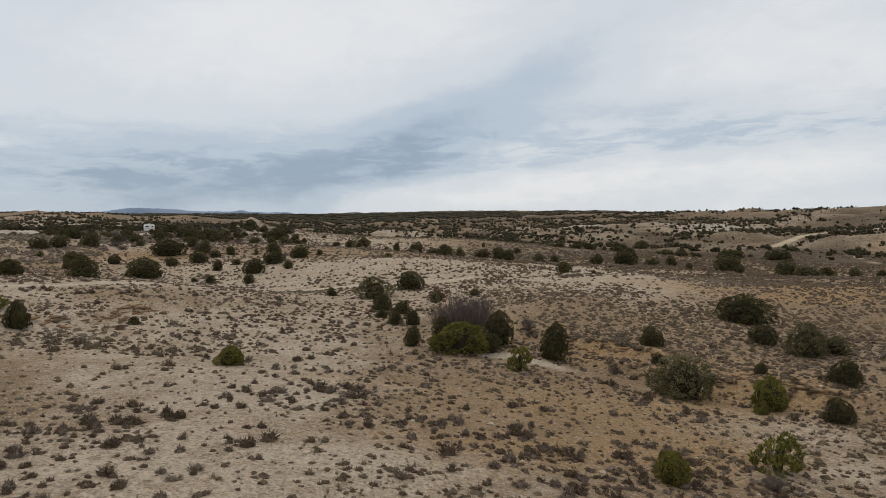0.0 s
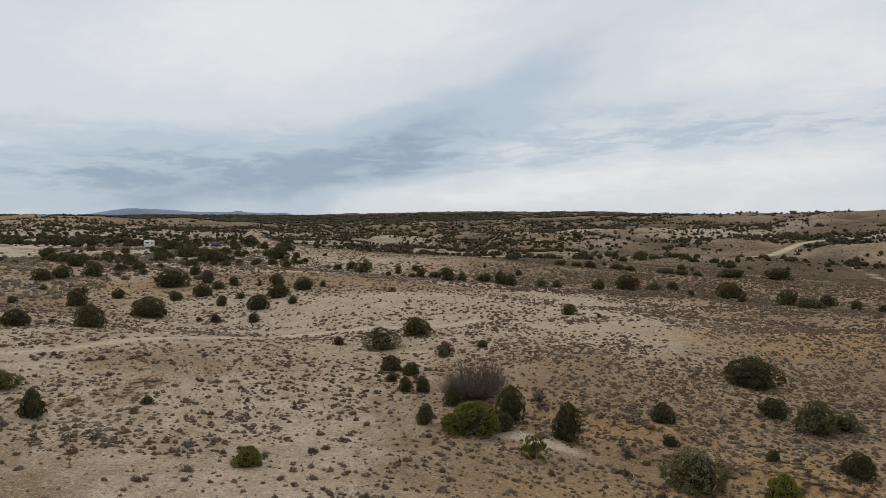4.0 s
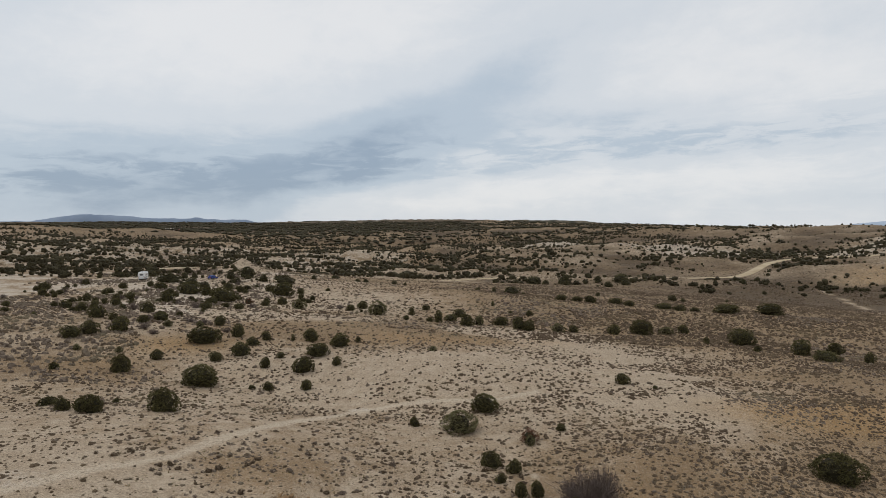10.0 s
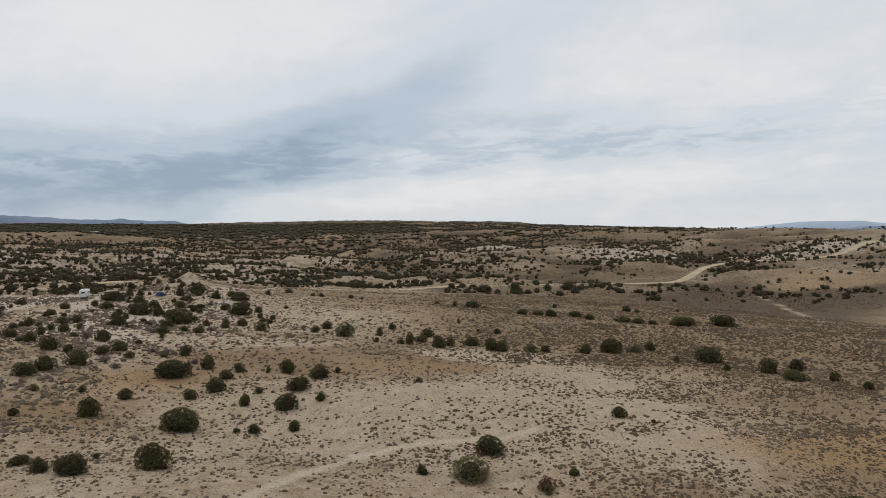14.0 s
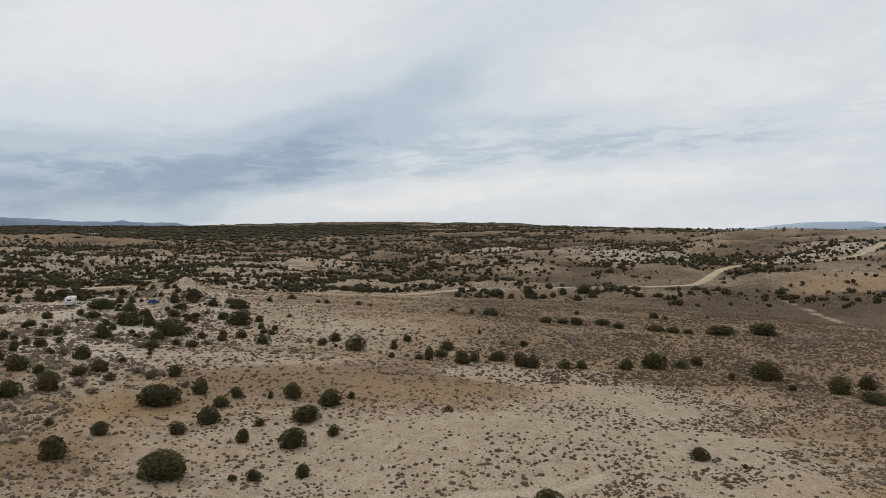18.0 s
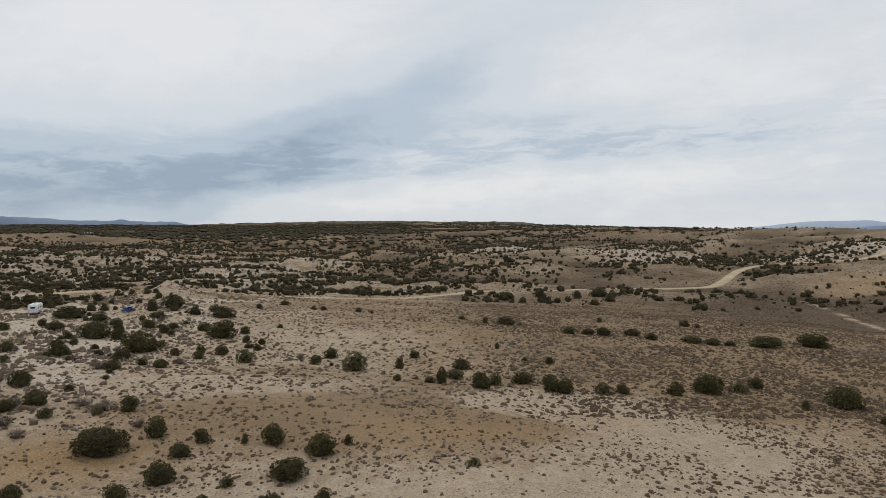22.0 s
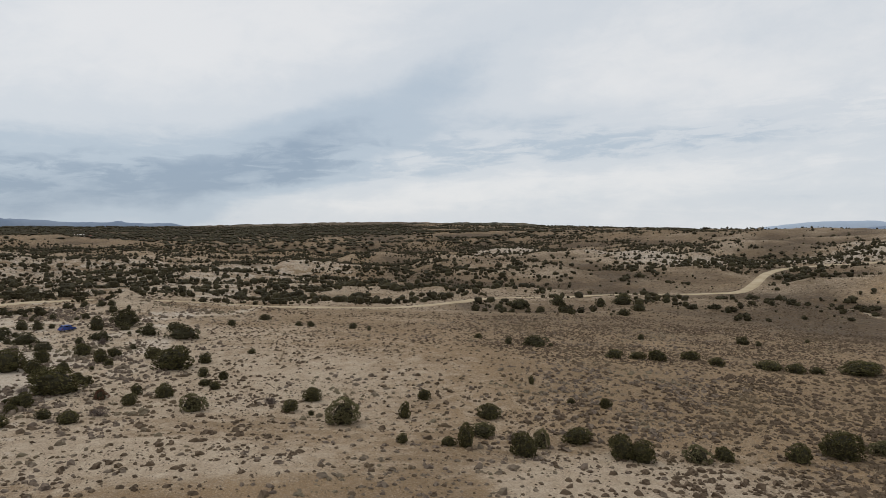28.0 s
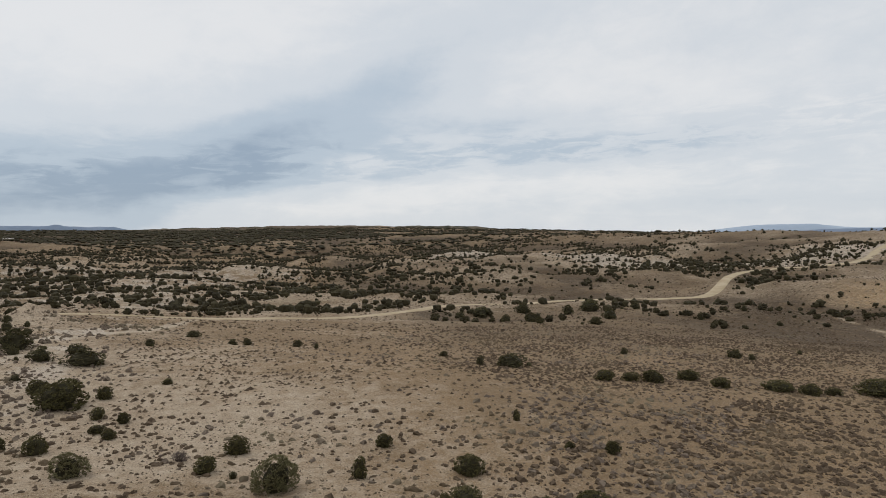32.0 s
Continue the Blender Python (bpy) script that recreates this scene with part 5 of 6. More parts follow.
def wood_odds(x, y):
    n = 0.5 * fbm(x, y, 70, 3, 0.6, 1.5) + 0.9 * fbm(x, y, 24, 3, 0.6, 2.5)
    side = x - 0.05 * y
    west = (1 - ramp01(side, 20, 150)) * np.maximum(ramp01(y - ROAD_Y(x), 12, 26), 0.8 * ramp01(-x, 100, 120) * ramp01(y, 296, 312))
    odds = west * np.clip(0.86 + 2.6 * n, 0, 1) * (1 - 0.15 * ramp01(y, 900, 1400))
    odds = odds + ramp01(y, 560, 640) * ramp01(side, 0, 120) * np.clip(0.9 * np.exp(-((draws(x, y) + 0.15 * np.minimum(n, 0)) / 0.075) ** 2) + 1.0 * n - 0.06, 0, 1)
    odds = odds + 0.55 * np.exp(-((line_distance(x, y, OUTCROPS) + 60 * n) / 60.0) ** 2)
    odds = odds + 0.9 * np.clip(blob(x, y, 335, 572, 26, 30) + blob(x, y, 356, 690, 40, 30) + blob(x, y, 225, 1300, 50, 220) + blob(x, y, 420, 690, 60, 22), 0, 1)
    for pts, w in WOODED:
        odds = odds + 0.95 * np.exp(-((line_distance(x, y, pts) + 0.8 * w * n) / w) ** 2)
    odds = np.where((y < 520) & (side > 20), 0.75 * ramp01(n, -0.12, 0.25) * ramp01(y, 370, 420), odds)
    belt = ramp01(fbm(x * 0.35, y, 190, 4, 0.6, 6.5), -0.30, 0.05) * (1 - 0.65 * ramp01(side, 100, 500))
    odds = np.where(y > 1150, np.maximum(belt, 0.8 * west * ramp01(fbm(x * 0.5, y, 120, 3, 0.6, 3.5), -0.3, 0.1)), odds)
    bare = ramp01(fbm(x, y, 120.0, 4, 0.5, 21.0), 0.02, 0.26) * ramp01(y, 520, 620) * (1 - ramp01(y, 1300, 1500))
    odds = odds + 0.45 * ramp01(n, -0.15, 0.2) * np.clip(blob(x, y, 215, 610, 100, 55), 0, 1)
    odds = odds * (1 - 0.8 * np.clip(blob(x, y, 60, 1620, 190, 230), 0, 1))
    plain = ramp01(y, 1130, 1200) * (1 - ramp01(y, 1420, 1520)) * ramp01(-x, 300, 380)
    odds = odds * (1 - 0.9 * plain) * (1 - 0.8 * blob(x, y, -278, 1022, 80, 70)) * (1 - 0.85 * np.clip(blob(x, y, 345, 462, 75, 40), 0, 1))
    odds = odds + 0.8 * np.clip(blob(x, y, -400, 1070, 90, 70) + blob(x, y, -310, 760, 60, 60), 0, 1) + 0.6 * ramp01(y, 1550, 1800) * (1 - ramp01(side, -200, 200))
    return np.clip(odds * (1 - (0.42 + 0.22 * ramp01(side, 20, 150)) * bare), 0.0, 1) * ramp01(line_distance(x, y, ROAD), 6, 9)


def build_woods():
    rs = np.random.RandomState(31)
    near = [far_tree(200 + k, 1 + k % 2) for k in range(10)]
    round_ones = [leafy_tree(240 + k) for k in range(8)]
    far = [far_tree(220 + k, 1, 2, 5) for k in range(6)]
    for kinds, x0, x1, y0, y1, n, s0, s1, text in (
        (round_ones, -420, 330, 296, 440, 4400, 1.2, 5.4, "dark junipers standing close on pale ground along the road"),
        (near, -420, 620, 440, 760, 19500, 1.2, 6.4, "dark junipers scattered over the pale flats beyond the road"),
        (far, -700, 900, 760, 1300, 38000, 2.0, 6.5, "dark juniper woods on the far slopes"),
        (far[::2], -1300, 1200, 1300, 3200, 26000, 7.0, 20.0, "far juniper woods in a dark belt below the skyline"),
    ):
        x, y = scatter(rs, n, x0, x1, y0, y1, wood_odds)
        size = s0 + (s1 - s0) * rs.rand(len(x)) ** 2.2
        ob = strewn("juniper_woods", kinds, x, y, size, np.minimum(size * (0.60 + 0.25 * rs.rand(len(x))), 5.0), WOODS, rs, 0.2, False)
        tagged(ob, text, "woods", kind="stuff")


build_woods()

# ---- distant ridges ----


def ridge_object(name, dist, a0, a1, steps, top, foot, mat, text, rough=3.0, seed=1.0, depth=120.0):
    """A far range: a rounded bank along an arc of bearings (degrees), its crest height given by top(bearing)."""
    co, n = [], 6
    for k in range(steps + 1):
        a = a0 + (a1 - a0) * k / steps
        s, c = math.sin(radians(a)), math.cos(radians(a))
        crest = top(a) + rough * float(fbm(np.array([a * 3.0 + seed]), np.array([seed]), 1.0, 4)[0])
        for j in range(n):
            f = j / (n - 1)
            d = dist + depth * f
            z = foot + (crest - foot) * math.sin(f * math.pi * 0.5) ** 0.7
            co.append((d * s - 25, d * c, z))
    i = (np.arange(steps)[:, None] * n + np.arange(n - 1)[None]).ravel()
    faces = np.stack([i, i + n, i + n + 1, i + 1], -1)
    ob = mesh_object(name, np.array(co), faces, mat, True)
    return tagged(ob, text, "hills", kind="structure")


def range_material(name, a, b, scale):
    g = Mat(name, 1.0, 0, 0.0)
    g.colour(g.mix(g.step(g.noise(scale, 6, 0.65), 0.38, 0.62), a, b))
    return g.m


def peak(a, *rows):
    """Height over bearing, straight between the rows of bearing and height."""
    return float(np.interp(a, [r[0] for r in rows], [r[1] for r in rows]))


# air haze is put into the base colours of both blue ranges
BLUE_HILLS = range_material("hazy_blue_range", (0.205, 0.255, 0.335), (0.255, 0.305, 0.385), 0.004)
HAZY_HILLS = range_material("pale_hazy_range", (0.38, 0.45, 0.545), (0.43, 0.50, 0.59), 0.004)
MESA = range_material("wooded_mesa", (0.055, 0.055, 0.042), (0.16, 0.135, 0.10), 0.02)
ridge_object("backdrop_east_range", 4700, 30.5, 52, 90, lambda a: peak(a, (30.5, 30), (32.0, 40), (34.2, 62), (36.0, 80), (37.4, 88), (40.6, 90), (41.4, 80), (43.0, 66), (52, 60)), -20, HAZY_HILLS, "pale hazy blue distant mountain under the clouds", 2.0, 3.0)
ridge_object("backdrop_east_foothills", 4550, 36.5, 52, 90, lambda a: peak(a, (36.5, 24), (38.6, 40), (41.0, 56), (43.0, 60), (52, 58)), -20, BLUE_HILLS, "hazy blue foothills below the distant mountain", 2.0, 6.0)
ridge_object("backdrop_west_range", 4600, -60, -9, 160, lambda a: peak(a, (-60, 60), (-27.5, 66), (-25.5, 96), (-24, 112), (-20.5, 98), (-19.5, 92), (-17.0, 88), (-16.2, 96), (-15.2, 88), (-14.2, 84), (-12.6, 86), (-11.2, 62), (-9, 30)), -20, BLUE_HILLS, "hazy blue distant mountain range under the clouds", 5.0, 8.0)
ridge_object("backdrop_mesa", 3700, -12, 30, 200, lambda a: peak(a, (-12, 58), (-8, 68), (-2, 72), (5, 76), (13.0, 80), (15.5, 74), (17.2, 60), (20, 54), (27, 50), (28.5, 44), (30, 20)), 0, MESA, "low dark wooded mesa along the skyline", 5.0, 5.0, 90.0)

# ---- the graded road ----


def smooth_line(pts, step):
    """Points every step metres along a rounded version of a polyline."""
    p = np.array(pts, float)
    for _ in range(3):
        q = np.empty((2 * len(p) - 2, 2))
        q[0::2], q[1::2] = 0.75 * p[:-1] + 0.25 * p[1:], 0.25 * p[:-1] + 0.75 * p[1:]
        p = np.concatenate([p[:1], q, p[-1:]])
    d = np.r_[0, np.cumsum(np.hypot(*np.diff(p, axis=0).T))]
    s = np.arange(0, d[-1], step)
    return np.stack([np.interp(s, d, p[:, 0]), np.interp(s, d, p[:, 1])], 1)


def build_road(pts, half, text):
    c = smooth_line(pts, 3.0)
    t = np.gradient(c, axis=0)
    t /= np.linalg.norm(t, axis=1, keepdims=True)
    side = np.stack([t[:, 1], -t[:, 0]], 1)
    cross = np.array([-1.25, -1.0, -0.45, 0.0, 0.45, 1.0, 1.25]) * half
    wob = 0.5 * fbm(np.arange(len(c)) * 1.0, np.zeros(len(c)), 6, 3)
    xy = c[:, None] + side[:, None] * (cross[None] + (np.abs(cross) > 0.9 * half) * np.sign(cross) * wob[:, None])[..., None]
    mid = heights(xy[..., 0], xy[..., 1])
    bed = np.convolve(np.pad(mid[:, 3], 4, "edge"), np.ones(9) / 9, "valid")
    z = np.maximum(mid, bed[:, None] - 0.1) + np.array([-0.5, 0.22, 0.30, 0.34, 0.30, 0.22, -0.5])
    co = np.concatenate([xy, z[..., None]], -1).reshape(-1, 3)
    n = len(cross)
    i = (np.arange(len(c) - 1)[:, None] * n + np.arange(n - 1)[None]).ravel()
    ob = mesh_object("road", co, np.stack([i, i + 1, i + n + 1, i + n], -1), DIRT_ROAD, True)
    return tagged(ob, text, "road", kind="structure")


build_road(ROAD, 3.6, "graded pale dirt road winding across the desert")

# ---- sandstone ledges and stones ----


def slab_mesh(seed, mat):
    """A weathered slab: an uneven seven-sided plate with chipped edges."""
    rs = np.random.RandomState(seed)
    n = 7
    t = (np.arange(n) + 0.8 * rs.rand(n)) * 6.283 / n
    r = 0.26 + 0.32 * rs.rand(n)
    rim = np.stack([r * np.cos(t), 0.55 * r * np.sin(t)], 1)
    rows = []
    for s, z in ((0.88, -0.5), (1.0, 0.1), (0.96, 0.34), (0.93, 0.5)):
        rows.append(np.c_[rim * s * (0.95 + 0.1 * rs.rand(n, 1)), np.full(n, z) + 0.05 * rs.randn(n)])
    co = np.concatenate(rows + [[[0, 0, 0.53]]])
    f = []
    for k in range(3):
        for s in range(n):
            m = (s + 1) % n
            f += [(k * n + s, k * n + m, (k + 1) * n + m), (k * n + s, (k + 1) * n + m, (k + 1) * n + s)]
    f += [(3 * n + s, 3 * n + (s + 1) % n, 4 * n) for s in range(n)]
    return mesh_data("slab", co, np.array(f), mat)


SLABS = [slab_mesh(300 + k, SANDSTONE) for k in range(9)]


def ledge(pts, count, long, thick, slabs, text):
    rs = np.random.RandomState(count)
    c = smooth_line(pts, 0.3)
    mx, my = c[len(c) // 2]
    top = new("sandstone_ledge")
    top.location = (mx, my, level_at(mx, my))
    for k in range(count):
        p = c[int(rs.rand() * (len(c) - 2))]
        q = c[min(len(c) - 1, int(rs.rand() * 4) + 1 + int(np.argmin(np.hypot(*(c - p).T))))]
        turn = math.degrees(math.atan2(q[1] - p[1], q[0] - p[0]))
        x, y = p + rs.randn(2) * (0.30 if k % 3 else 0.9)
        s = long * (0.45 + 0.9 * rs.rand())
        ob = part("slab", slabs[rs.randint(len(slabs))], top)
        m = pose(x - mx, y - my, level_at(x, y) - top.location.z + 0.02, rs.randn() * 7, rs.randn() * 7, turn + rs.randn() * 22)
        ob.matrix_local = m @ Matrix.Diagonal((s, s * (0.7 + 0.6 * rs.rand()), thick * (0.6 + 0.8 * rs.rand()), 1))
    return tagged(top, text, "rock")


ledge(LEDGE_WEST, 46, 1.0, 0.12, SLABS, "broken tan sandstone ledge breaking out of the slope")
ledge(LEDGE_EAST, 56, 1.0, 0.15, SLABS, "orange-brown sandstone ledge along the dry gully")
ledge(LEDGE_BANK, 20, 0.9, 0.13, SLABS, "small orange-brown sandstone ledge under the bank")


def build_stones():
    rs = np.random.RandomState(41)
    bc, bf = ball(3, 5)
    shapes = [(bc * np.array([1, 0.8, 0.6]) * (0.7 + 0.6 * rs.rand(len(bc), 1)), bf) for k in range(5)]

    def odds(px, py):
        near = np.minimum(np.minimum(line_distance(px, py, LEDGE_EAST), line_distance(px, py, LEDGE_WEST)), line_distance(px, py, LEDGE_BANK))
        return np.clip(0.9 * np.exp(-(near / 3.0) ** 2) + 0.10 + 0.25 * blob(px, py, 12, 33, 12, 8) + 0.2 * blob(px, py, -10, 30, 14, 9), 0, 1)

    x, y = scatter(rs, 15000, -45, 45, 18, 80, odds)
    size = np.clip(np.exp(rs.randn(len(x)) * 0.5 - 2.75), 0.035, 0.26)
    pale = rs.rand(len(x)) < 0.5
    oc, of = ball(2, 4)
    chips = [(oc * np.array([1, 0.7, 0.45]) * (0.6 + 0.8 * rs.rand(len(oc), 1)), of) for k in range(6)]
    cx, cy = scatter(rs, 60000, -32, 34, 19, 62, lambda px, py: np.clip(0.10 + 0.8 * ramp01(fbm(px, py, 6, 4, 0.6, 14.0), 0.0, 0.45), 0, 1) * (1 - 0.7 * ramp01(py, 36, 60)))
    tiny = np.clip(np.exp(rs.randn(len(cx)) * 0.35 - 3.05), 0.022, 0.11)
    tagged(strewn("gravel", chips, cx, cy, tiny, tiny, PALE_STONE, rs, 0.005), "pale flat stone chips strewn over the near slope", "stones", kind="stuff")
    for w, mat, text in ((pale, PALE_STONE, "pale sandstone rubble lying on the slope"), (~pale, SANDSTONE, "orange-brown sandstone rubble lying on the slope")):
        tagged(strewn("rubble", shapes, x[w], y[w], size[w], size[w], mat, rs, 0.01), text, "stones", kind="stuff")


build_stones()

# ---- camp: trailer and car ----
WHITE_SHELL = plain_material("white_fibreglass", (0.74, 0.74, 0.73), 0.35, 0, 0.5, 0.12)
GREY_STRIPE = plain_material("grey_stripe", (0.22, 0.23, 0.26), 0.4, 0, 0.5, 0.1)
BLUE_PAINT = plain_material("blue_car_paint", (0.018, 0.050, 0.230), 0.25, 0.0, 0.6, 0.10)
DARK_GLASS = plain_material("dark_tinted_glass", (0.015, 0.018, 0.022), 0.08, 0, 0.6, 0.05)
RUBBER = plain_material("black_rubber", (0.02, 0.02, 0.02), 0.8, 0, 0.3, 0.3)
STEEL = plain_material("dull_steel", (0.45, 0.46, 0.48), 0.4, 0.9, 0.5, 0.2)
RED_LENS = plain_material("red_lamp_lens", (0.35, 0.015, 0.012), 0.25, 0, 0.5, 0.05)


def box_mesh(name, size, at, mat, bevel=0.0, taper=1.0):
    """A rounded box: size, centre, bevel and how far the top is drawn in."""
    bm = bmesh.new()
    bmesh.ops.create_cube(bm, size=1.0)
    for v in bm.verts:
        s = taper if v.co.z > 0 else 1.0
        v.co = Vector((v.co.x * size[0] * s + at[0], v.co.y * size[1] * s + at[1], v.co.z * size[2] + at[2]))
    if bevel:
        bmesh.ops.bevel(bm, geom=bm.edges[:], offset=bevel, segments=3, affect="EDGES")
    me = bpy.data.meshes.new(name)
    bm.to_mesh(me)
    bm.free()
    me.materials.append(mat)
    return me


def disc_mesh(name, radius, width, mat, inner=0.0, axis="x"):
    """A wheel-like drum lying on its axis, with rounded shoulders."""
    bm = bmesh.new()
    rings = []
    for r, w in ((inner, -0.5), (radius * 0.86, -0.5), (radius, -0.32), (radius, 0.32), (radius * 0.86, 0.5), (inner, 0.5)):
        ring = []
        for k in range(20):
            t = 6.28318 * k / 20
            p = (w * width, max(r, 0.01) * math.cos(t), max(r, 0.01) * math.sin(t))
            ring.append(bm.verts.new(p if axis == "x" else (p[1], p[0], p[2])))
        rings.append(ring)
    for a, b in zip(rings, rings[1:]):
        for k in range(20):
            bm.faces.new((a[k], a[(k + 1) % 20], b[(k + 1) % 20], b[k]))
    bmesh.ops.recalc_face_normals(bm, faces=bm.faces[:])
    me = bpy.data.meshes.new(name)
    bm.to_mesh(me)
    bm.free()
    me.materials.append(mat)
    return me


def wheel(parent, x, y, r, width, axis):
    w = part("wheel", disc_mesh("wheel", r * 0.62, width * 0.9, STEEL, 0.0, axis), parent, "dull steel wheel")
    w.location = (x, y, r)
    part("tyre", disc_mesh("tyre", r, width, RUBBER, r * 0.58, axis), w, "black rubber tyre")


def build_trailer(x, y, turn):
    """White travel trailer, long axis along its own y, back end towards -y."""
    t = new("travel_trailer")
    t.matrix_world = pose(x, y, level_at(x, y) - 0.02, 0, 0, turn) @ Matrix.Diagonal((1.12, 1.12, 1.05, 1))
    part("body", box_mesh("body", (2.45, 6.4, 2.35), (0, 0, 1.80), WHITE_SHELL, 0.16), t)
    part("roof", box_mesh("roof", (2.3, 6.1, 0.12), (0, 0, 3.02), WHITE_SHELL, 0.05), t)
    part("air_conditioner", box_mesh("air_conditioner", (0.7, 0.9, 0.28), (0, 0.5, 3.2), WHITE_SHELL, 0.08, 0.85), t)
    part("roof_vent", box_mesh("roof_vent", (0.4, 0.4, 0.14), (0.1, -1.7, 3.13), GREY_STRIPE, 0.03), t)
    part("chassis", box_mesh("chassis", (1.9, 6.6, 0.16), (0, 0.2, 0.56), RUBBER, 0.02), t)
    part("drawbar", box_mesh("drawbar", (0.16, 1.3, 0.12), (0, 3.95, 0.52), STEEL, 0.02), t, "steel drawbar")
    part("jockey_leg", box_mesh("jockey_leg", (0.09, 0.09, 0.62), (0, 4.3, 0.31), STEEL), t)
    for s in (-1, 1):
        for yy in (-0.45, 0.4):
            wheel(t, s * 1.12, yy - 0.4, 0.36, 0.24, "x")
        part("side_stripe", box_mesh("side_stripe", (0.012, 6.0, 0.30), (s * 1.256, 0, 1.18), GREY_STRIPE), t, "grey stripe")
        for yy, wd in ((-2.1, 0.9), (-0.2, 1.1), (1.9, 0.9)):
            f = part("window", box_mesh("window", (0.03, wd + 0.1, 0.72), (s * 1.255, yy, 2.1), WHITE_SHELL, 0.01), t)
            part("pane", box_mesh("pane", (0.02, wd, 0.6), (s * 1.27, yy, 2.1), DARK_GLASS, 0.005), f, "dark tinted pane")
        part("tail_lamp", box_mesh("tail_lamp", (0.16, 0.04, 0.22), (s * 1.0, -3.215, 1.05), RED_LENS, 0.01), t, "red tail lamp")
    d = part("door", box_mesh("door", (0.03, 0.72, 1.85), (1.262, 0.85, 1.72), WHITE_SHELL, 0.01), t)
    part("door_handle", box_mesh("door_handle", (0.05, 0.06, 0.16), (1.29, 0.57, 1.6), STEEL), d, "steel handle")
    f = part("rear_window", box_mesh("rear_window", (1.3, 0.03, 0.62), (0, -3.205, 2.15), WHITE_SHELL, 0.01), t)
    part("pane", box_mesh("pane", (1.2, 0.02, 0.52), (0, -3.22, 2.15), DARK_GLASS, 0.005), f, "dark tinted pane")
    for k in range(9):
        a = -1.0 + 2.0 * k / 8
        part("swoosh", box_mesh("swoosh", (0.27, 0.012, 0.13), (a, -3.207, 1.28 + 0.34 * a * a), GREY_STRIPE), t, "grey curved stripe")
    part("bumper", box_mesh("bumper", (2.3, 0.12, 0.14), (0, -3.3, 0.6), STEEL, 0.03), t, "steel bumper")
    return tagged(t, "white travel trailer with grey stripes parked on pale ground", "trailer")


def build_car(x, y, turn):
    """Blue hatchback, long axis along its own x."""
    c = new("car")
    c.matrix_world = pose(x, y, level_at(x, y), 0, 0, turn)
    bm = bmesh.new()
    prof = ((-2.15, 0.42), (-2.2, 0.75), (-2.05, 1.0), (-1.2, 1.06), (0.95, 1.02), (1.75, 0.90), (2.15, 0.72), (2.2, 0.42))
    rows = [[bm.verts.new((px, s * (0.90 if 0 < k < 7 else 0.82), pz)) for k, (px, pz) in enumerate(prof)] for s in (-1, 1)]
    bm.faces.new(rows[0])
    bm.faces.new(rows[1][::-1])
    for k in range(8):
        bm.faces.new((rows[0][k], rows[1][k], rows[1][(k + 1) % 8], rows[0][(k + 1) % 8]))
    bmesh.ops.recalc_face_normals(bm, faces=bm.faces[:])
    bmesh.ops.bevel(bm, geom=bm.edges[:], offset=0.06, segments=2, affect="EDGES")
    me = bpy.data.meshes.new("body")
    bm.to_mesh(me)
    bm.free()
    me.materials.append(BLUE_PAINT)
    part("body", me, c)
    cabin = part("cabin", box_mesh("cabin", (2.9, 1.62, 0.66), (-0.45, 0, 1.34), BLUE_PAINT, 0.10, 0.74), c)
    for s in (-1, 1):
        for px, wd in ((-1.05, 0.75), (-0.15, 0.85)):
            g = part("side_window", box_mesh("side_window", (wd, 0.02, 0.34), (px, s * 0.735, 1.32), DARK_GLASS), cabin, "dark tinted pane")
            g.rotation_euler = (0, 0, 0)
        for px in (-1.35, 1.35):
            wheel(c, px, s * 0.80, 0.32, 0.21, "y")
        part("headlight", box_mesh("headlight", (0.10, 0.34, 0.14), (2.14, s * 0.62, 0.74), STEEL, 0.02), c, "clear headlight")
        part("tail_lamp", box_mesh("tail_lamp", (0.10, 0.24, 0.26), (-2.14, s * 0.66, 0.85), RED_LENS, 0.02), c, "red tail lamp")
        part("mirror", box_mesh("mirror", (0.12, 0.2, 0.13), (0.62, s * 0.96, 1.10), BLUE_PAINT, 0.03), c)
    part("windscreen", box_mesh("windscreen", (0.30, 1.25, 0.36), (0.74, 0, 1.30), DARK_GLASS, 0.02, 0.9), c, "dark glass windscreen")
    part("rear_window", box_mesh("rear_window", (0.24, 1.2, 0.32), (-1.66, 0, 1.32), DARK_GLASS, 0.02, 0.9), c, "dark glass rear window")
    part("bumper", box_mesh("bumper", (0.14, 1.6, 0.2), (2.18, 0, 0.46), RUBBER, 0.04), c)
    return tagged(c, "small blue car parked on pale ground by the junipers", "car")


build_trailer(-121.0, 287.4, 10)
build_car(-92.3, 285.2, 62)

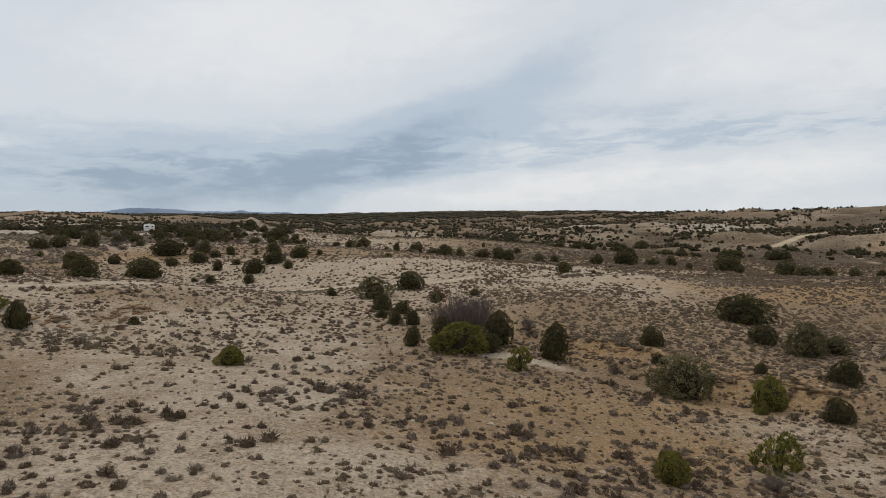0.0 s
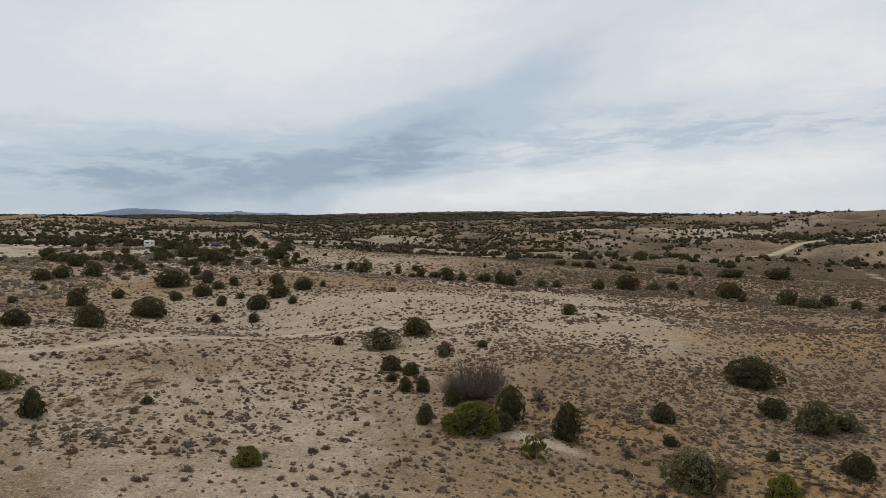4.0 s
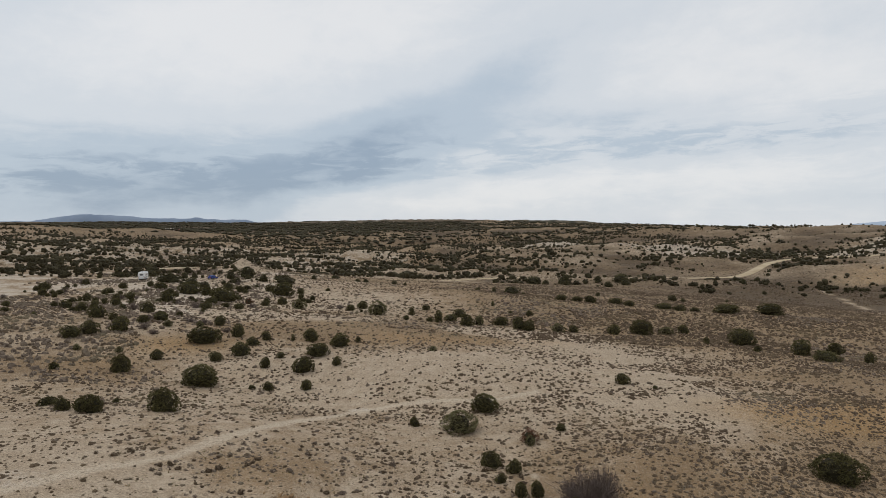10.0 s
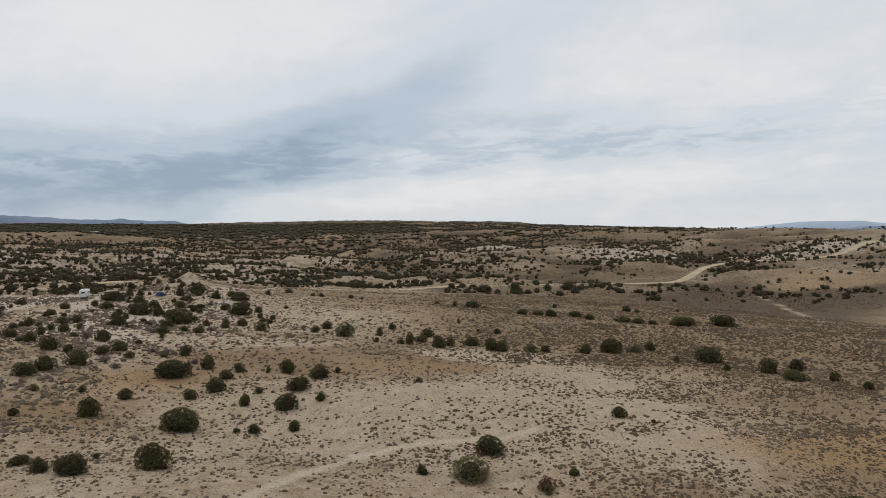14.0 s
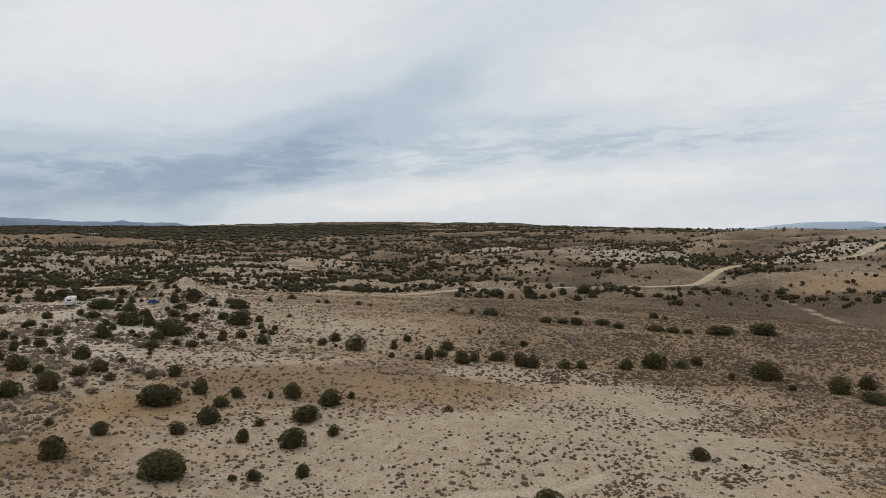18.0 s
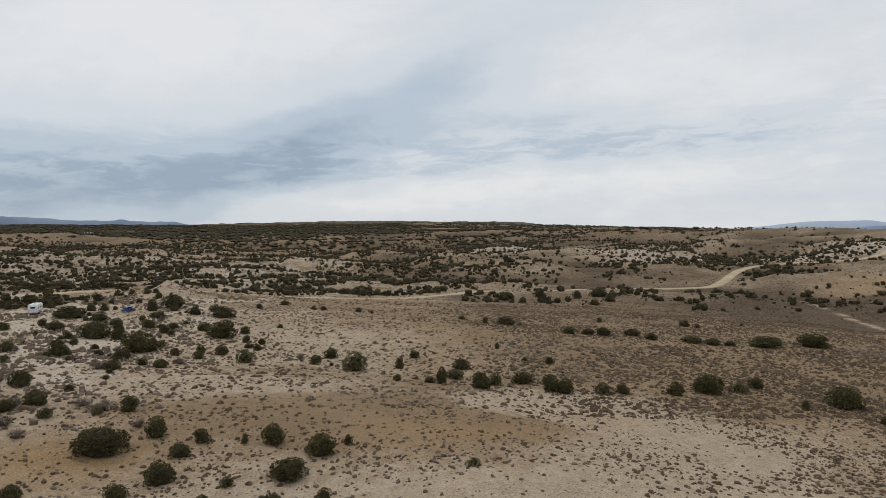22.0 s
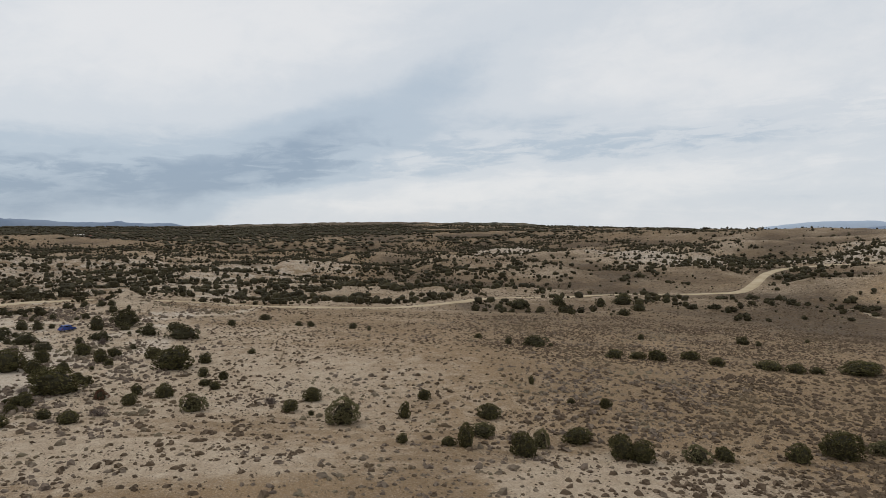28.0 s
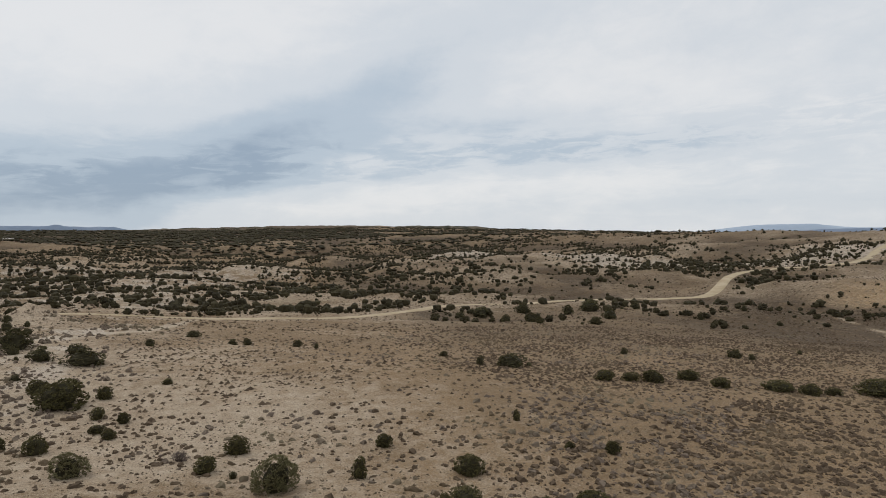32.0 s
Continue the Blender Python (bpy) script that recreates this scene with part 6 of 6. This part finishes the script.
# ---- far ranch building ----
RANCH_WALL = plain_material("pale_stucco", (0.52, 0.44, 0.36), 0.8, 0, 0.2, 0.3)
RANCH_ROOF = plain_material("pale_sheet_roof", (0.60, 0.56, 0.52), 0.5, 0.2, 0.4, 0.2)


def build_ranch(x, y, turn):
    h = new("ranch_house")
    h.matrix_world = pose(x, y, level_at(x, y) - 0.3, 0, 0, turn)
    part("wall", box_mesh("wall", (19, 9, 3.6), (0, 0, 1.8), RANCH_WALL), h)
    bm = bmesh.new()
    pts = [(-10, -5.2, 3.5), (10, -5.2, 3.5), (10, 5.2, 3.5), (-10, 5.2, 3.5), (-10, 0, 6.0), (10, 0, 6.0)]
    v = [bm.verts.new(p) for p in pts]
    for f in ((0, 1, 5, 4), (2, 3, 4, 5), (0, 4, 3), (1, 2, 5), (0, 3, 2, 1)):
        bm.faces.new([v[k] for k in f])
    me = bpy.data.meshes.new("roof")
    bm.to_mesh(me)
    bm.free()
    me.materials.append(RANCH_ROOF)
    part("roof", me, h, "pale sheet-metal gable roof")
    for k in range(4):
        part("window", box_mesh("window", (1.6, 0.08, 1.2), (-6.5 + 4.2 * k, -4.53, 2.0), DARK_GLASS), h)
    part("door", box_mesh("door", (1.1, 0.08, 2.1), (8.2, -4.53, 1.05), RUBBER), h)
    return tagged(h, "low pale ranch house far off among the junipers", "house")


build_ranch(-512, 1500, -18)
RED_SHEET = plain_material("faded_red_sheet", (0.30, 0.060, 0.045), 0.6, 0, 0.3, 0.25)


def build_shed(x, y, turn):
    h = new("shed")
    h.matrix_world = pose(x, y, level_at(x, y) - 0.3, 0, 0, turn)
    part("wall", box_mesh("wall", (8, 6, 3.4), (0, 0, 1.7), RED_SHEET), h)
    part("roof", box_mesh("roof", (8.8, 6.8, 0.9), (0, 0, 3.85), RED_SHEET, 0.0, 0.55), h)
    # black panel on the closed wall, painting the dark inside an open doorway
    part("door", box_mesh("door", (2.6, 0.08, 2.6), (-1.2, -3.04, 1.3), RUBBER), h, "black panel painted as the shade in an open doorway")
    return tagged(h, "faded red sheet-metal shed beside the ranch house", "shed")


build_shed(-495, 1504, -18)
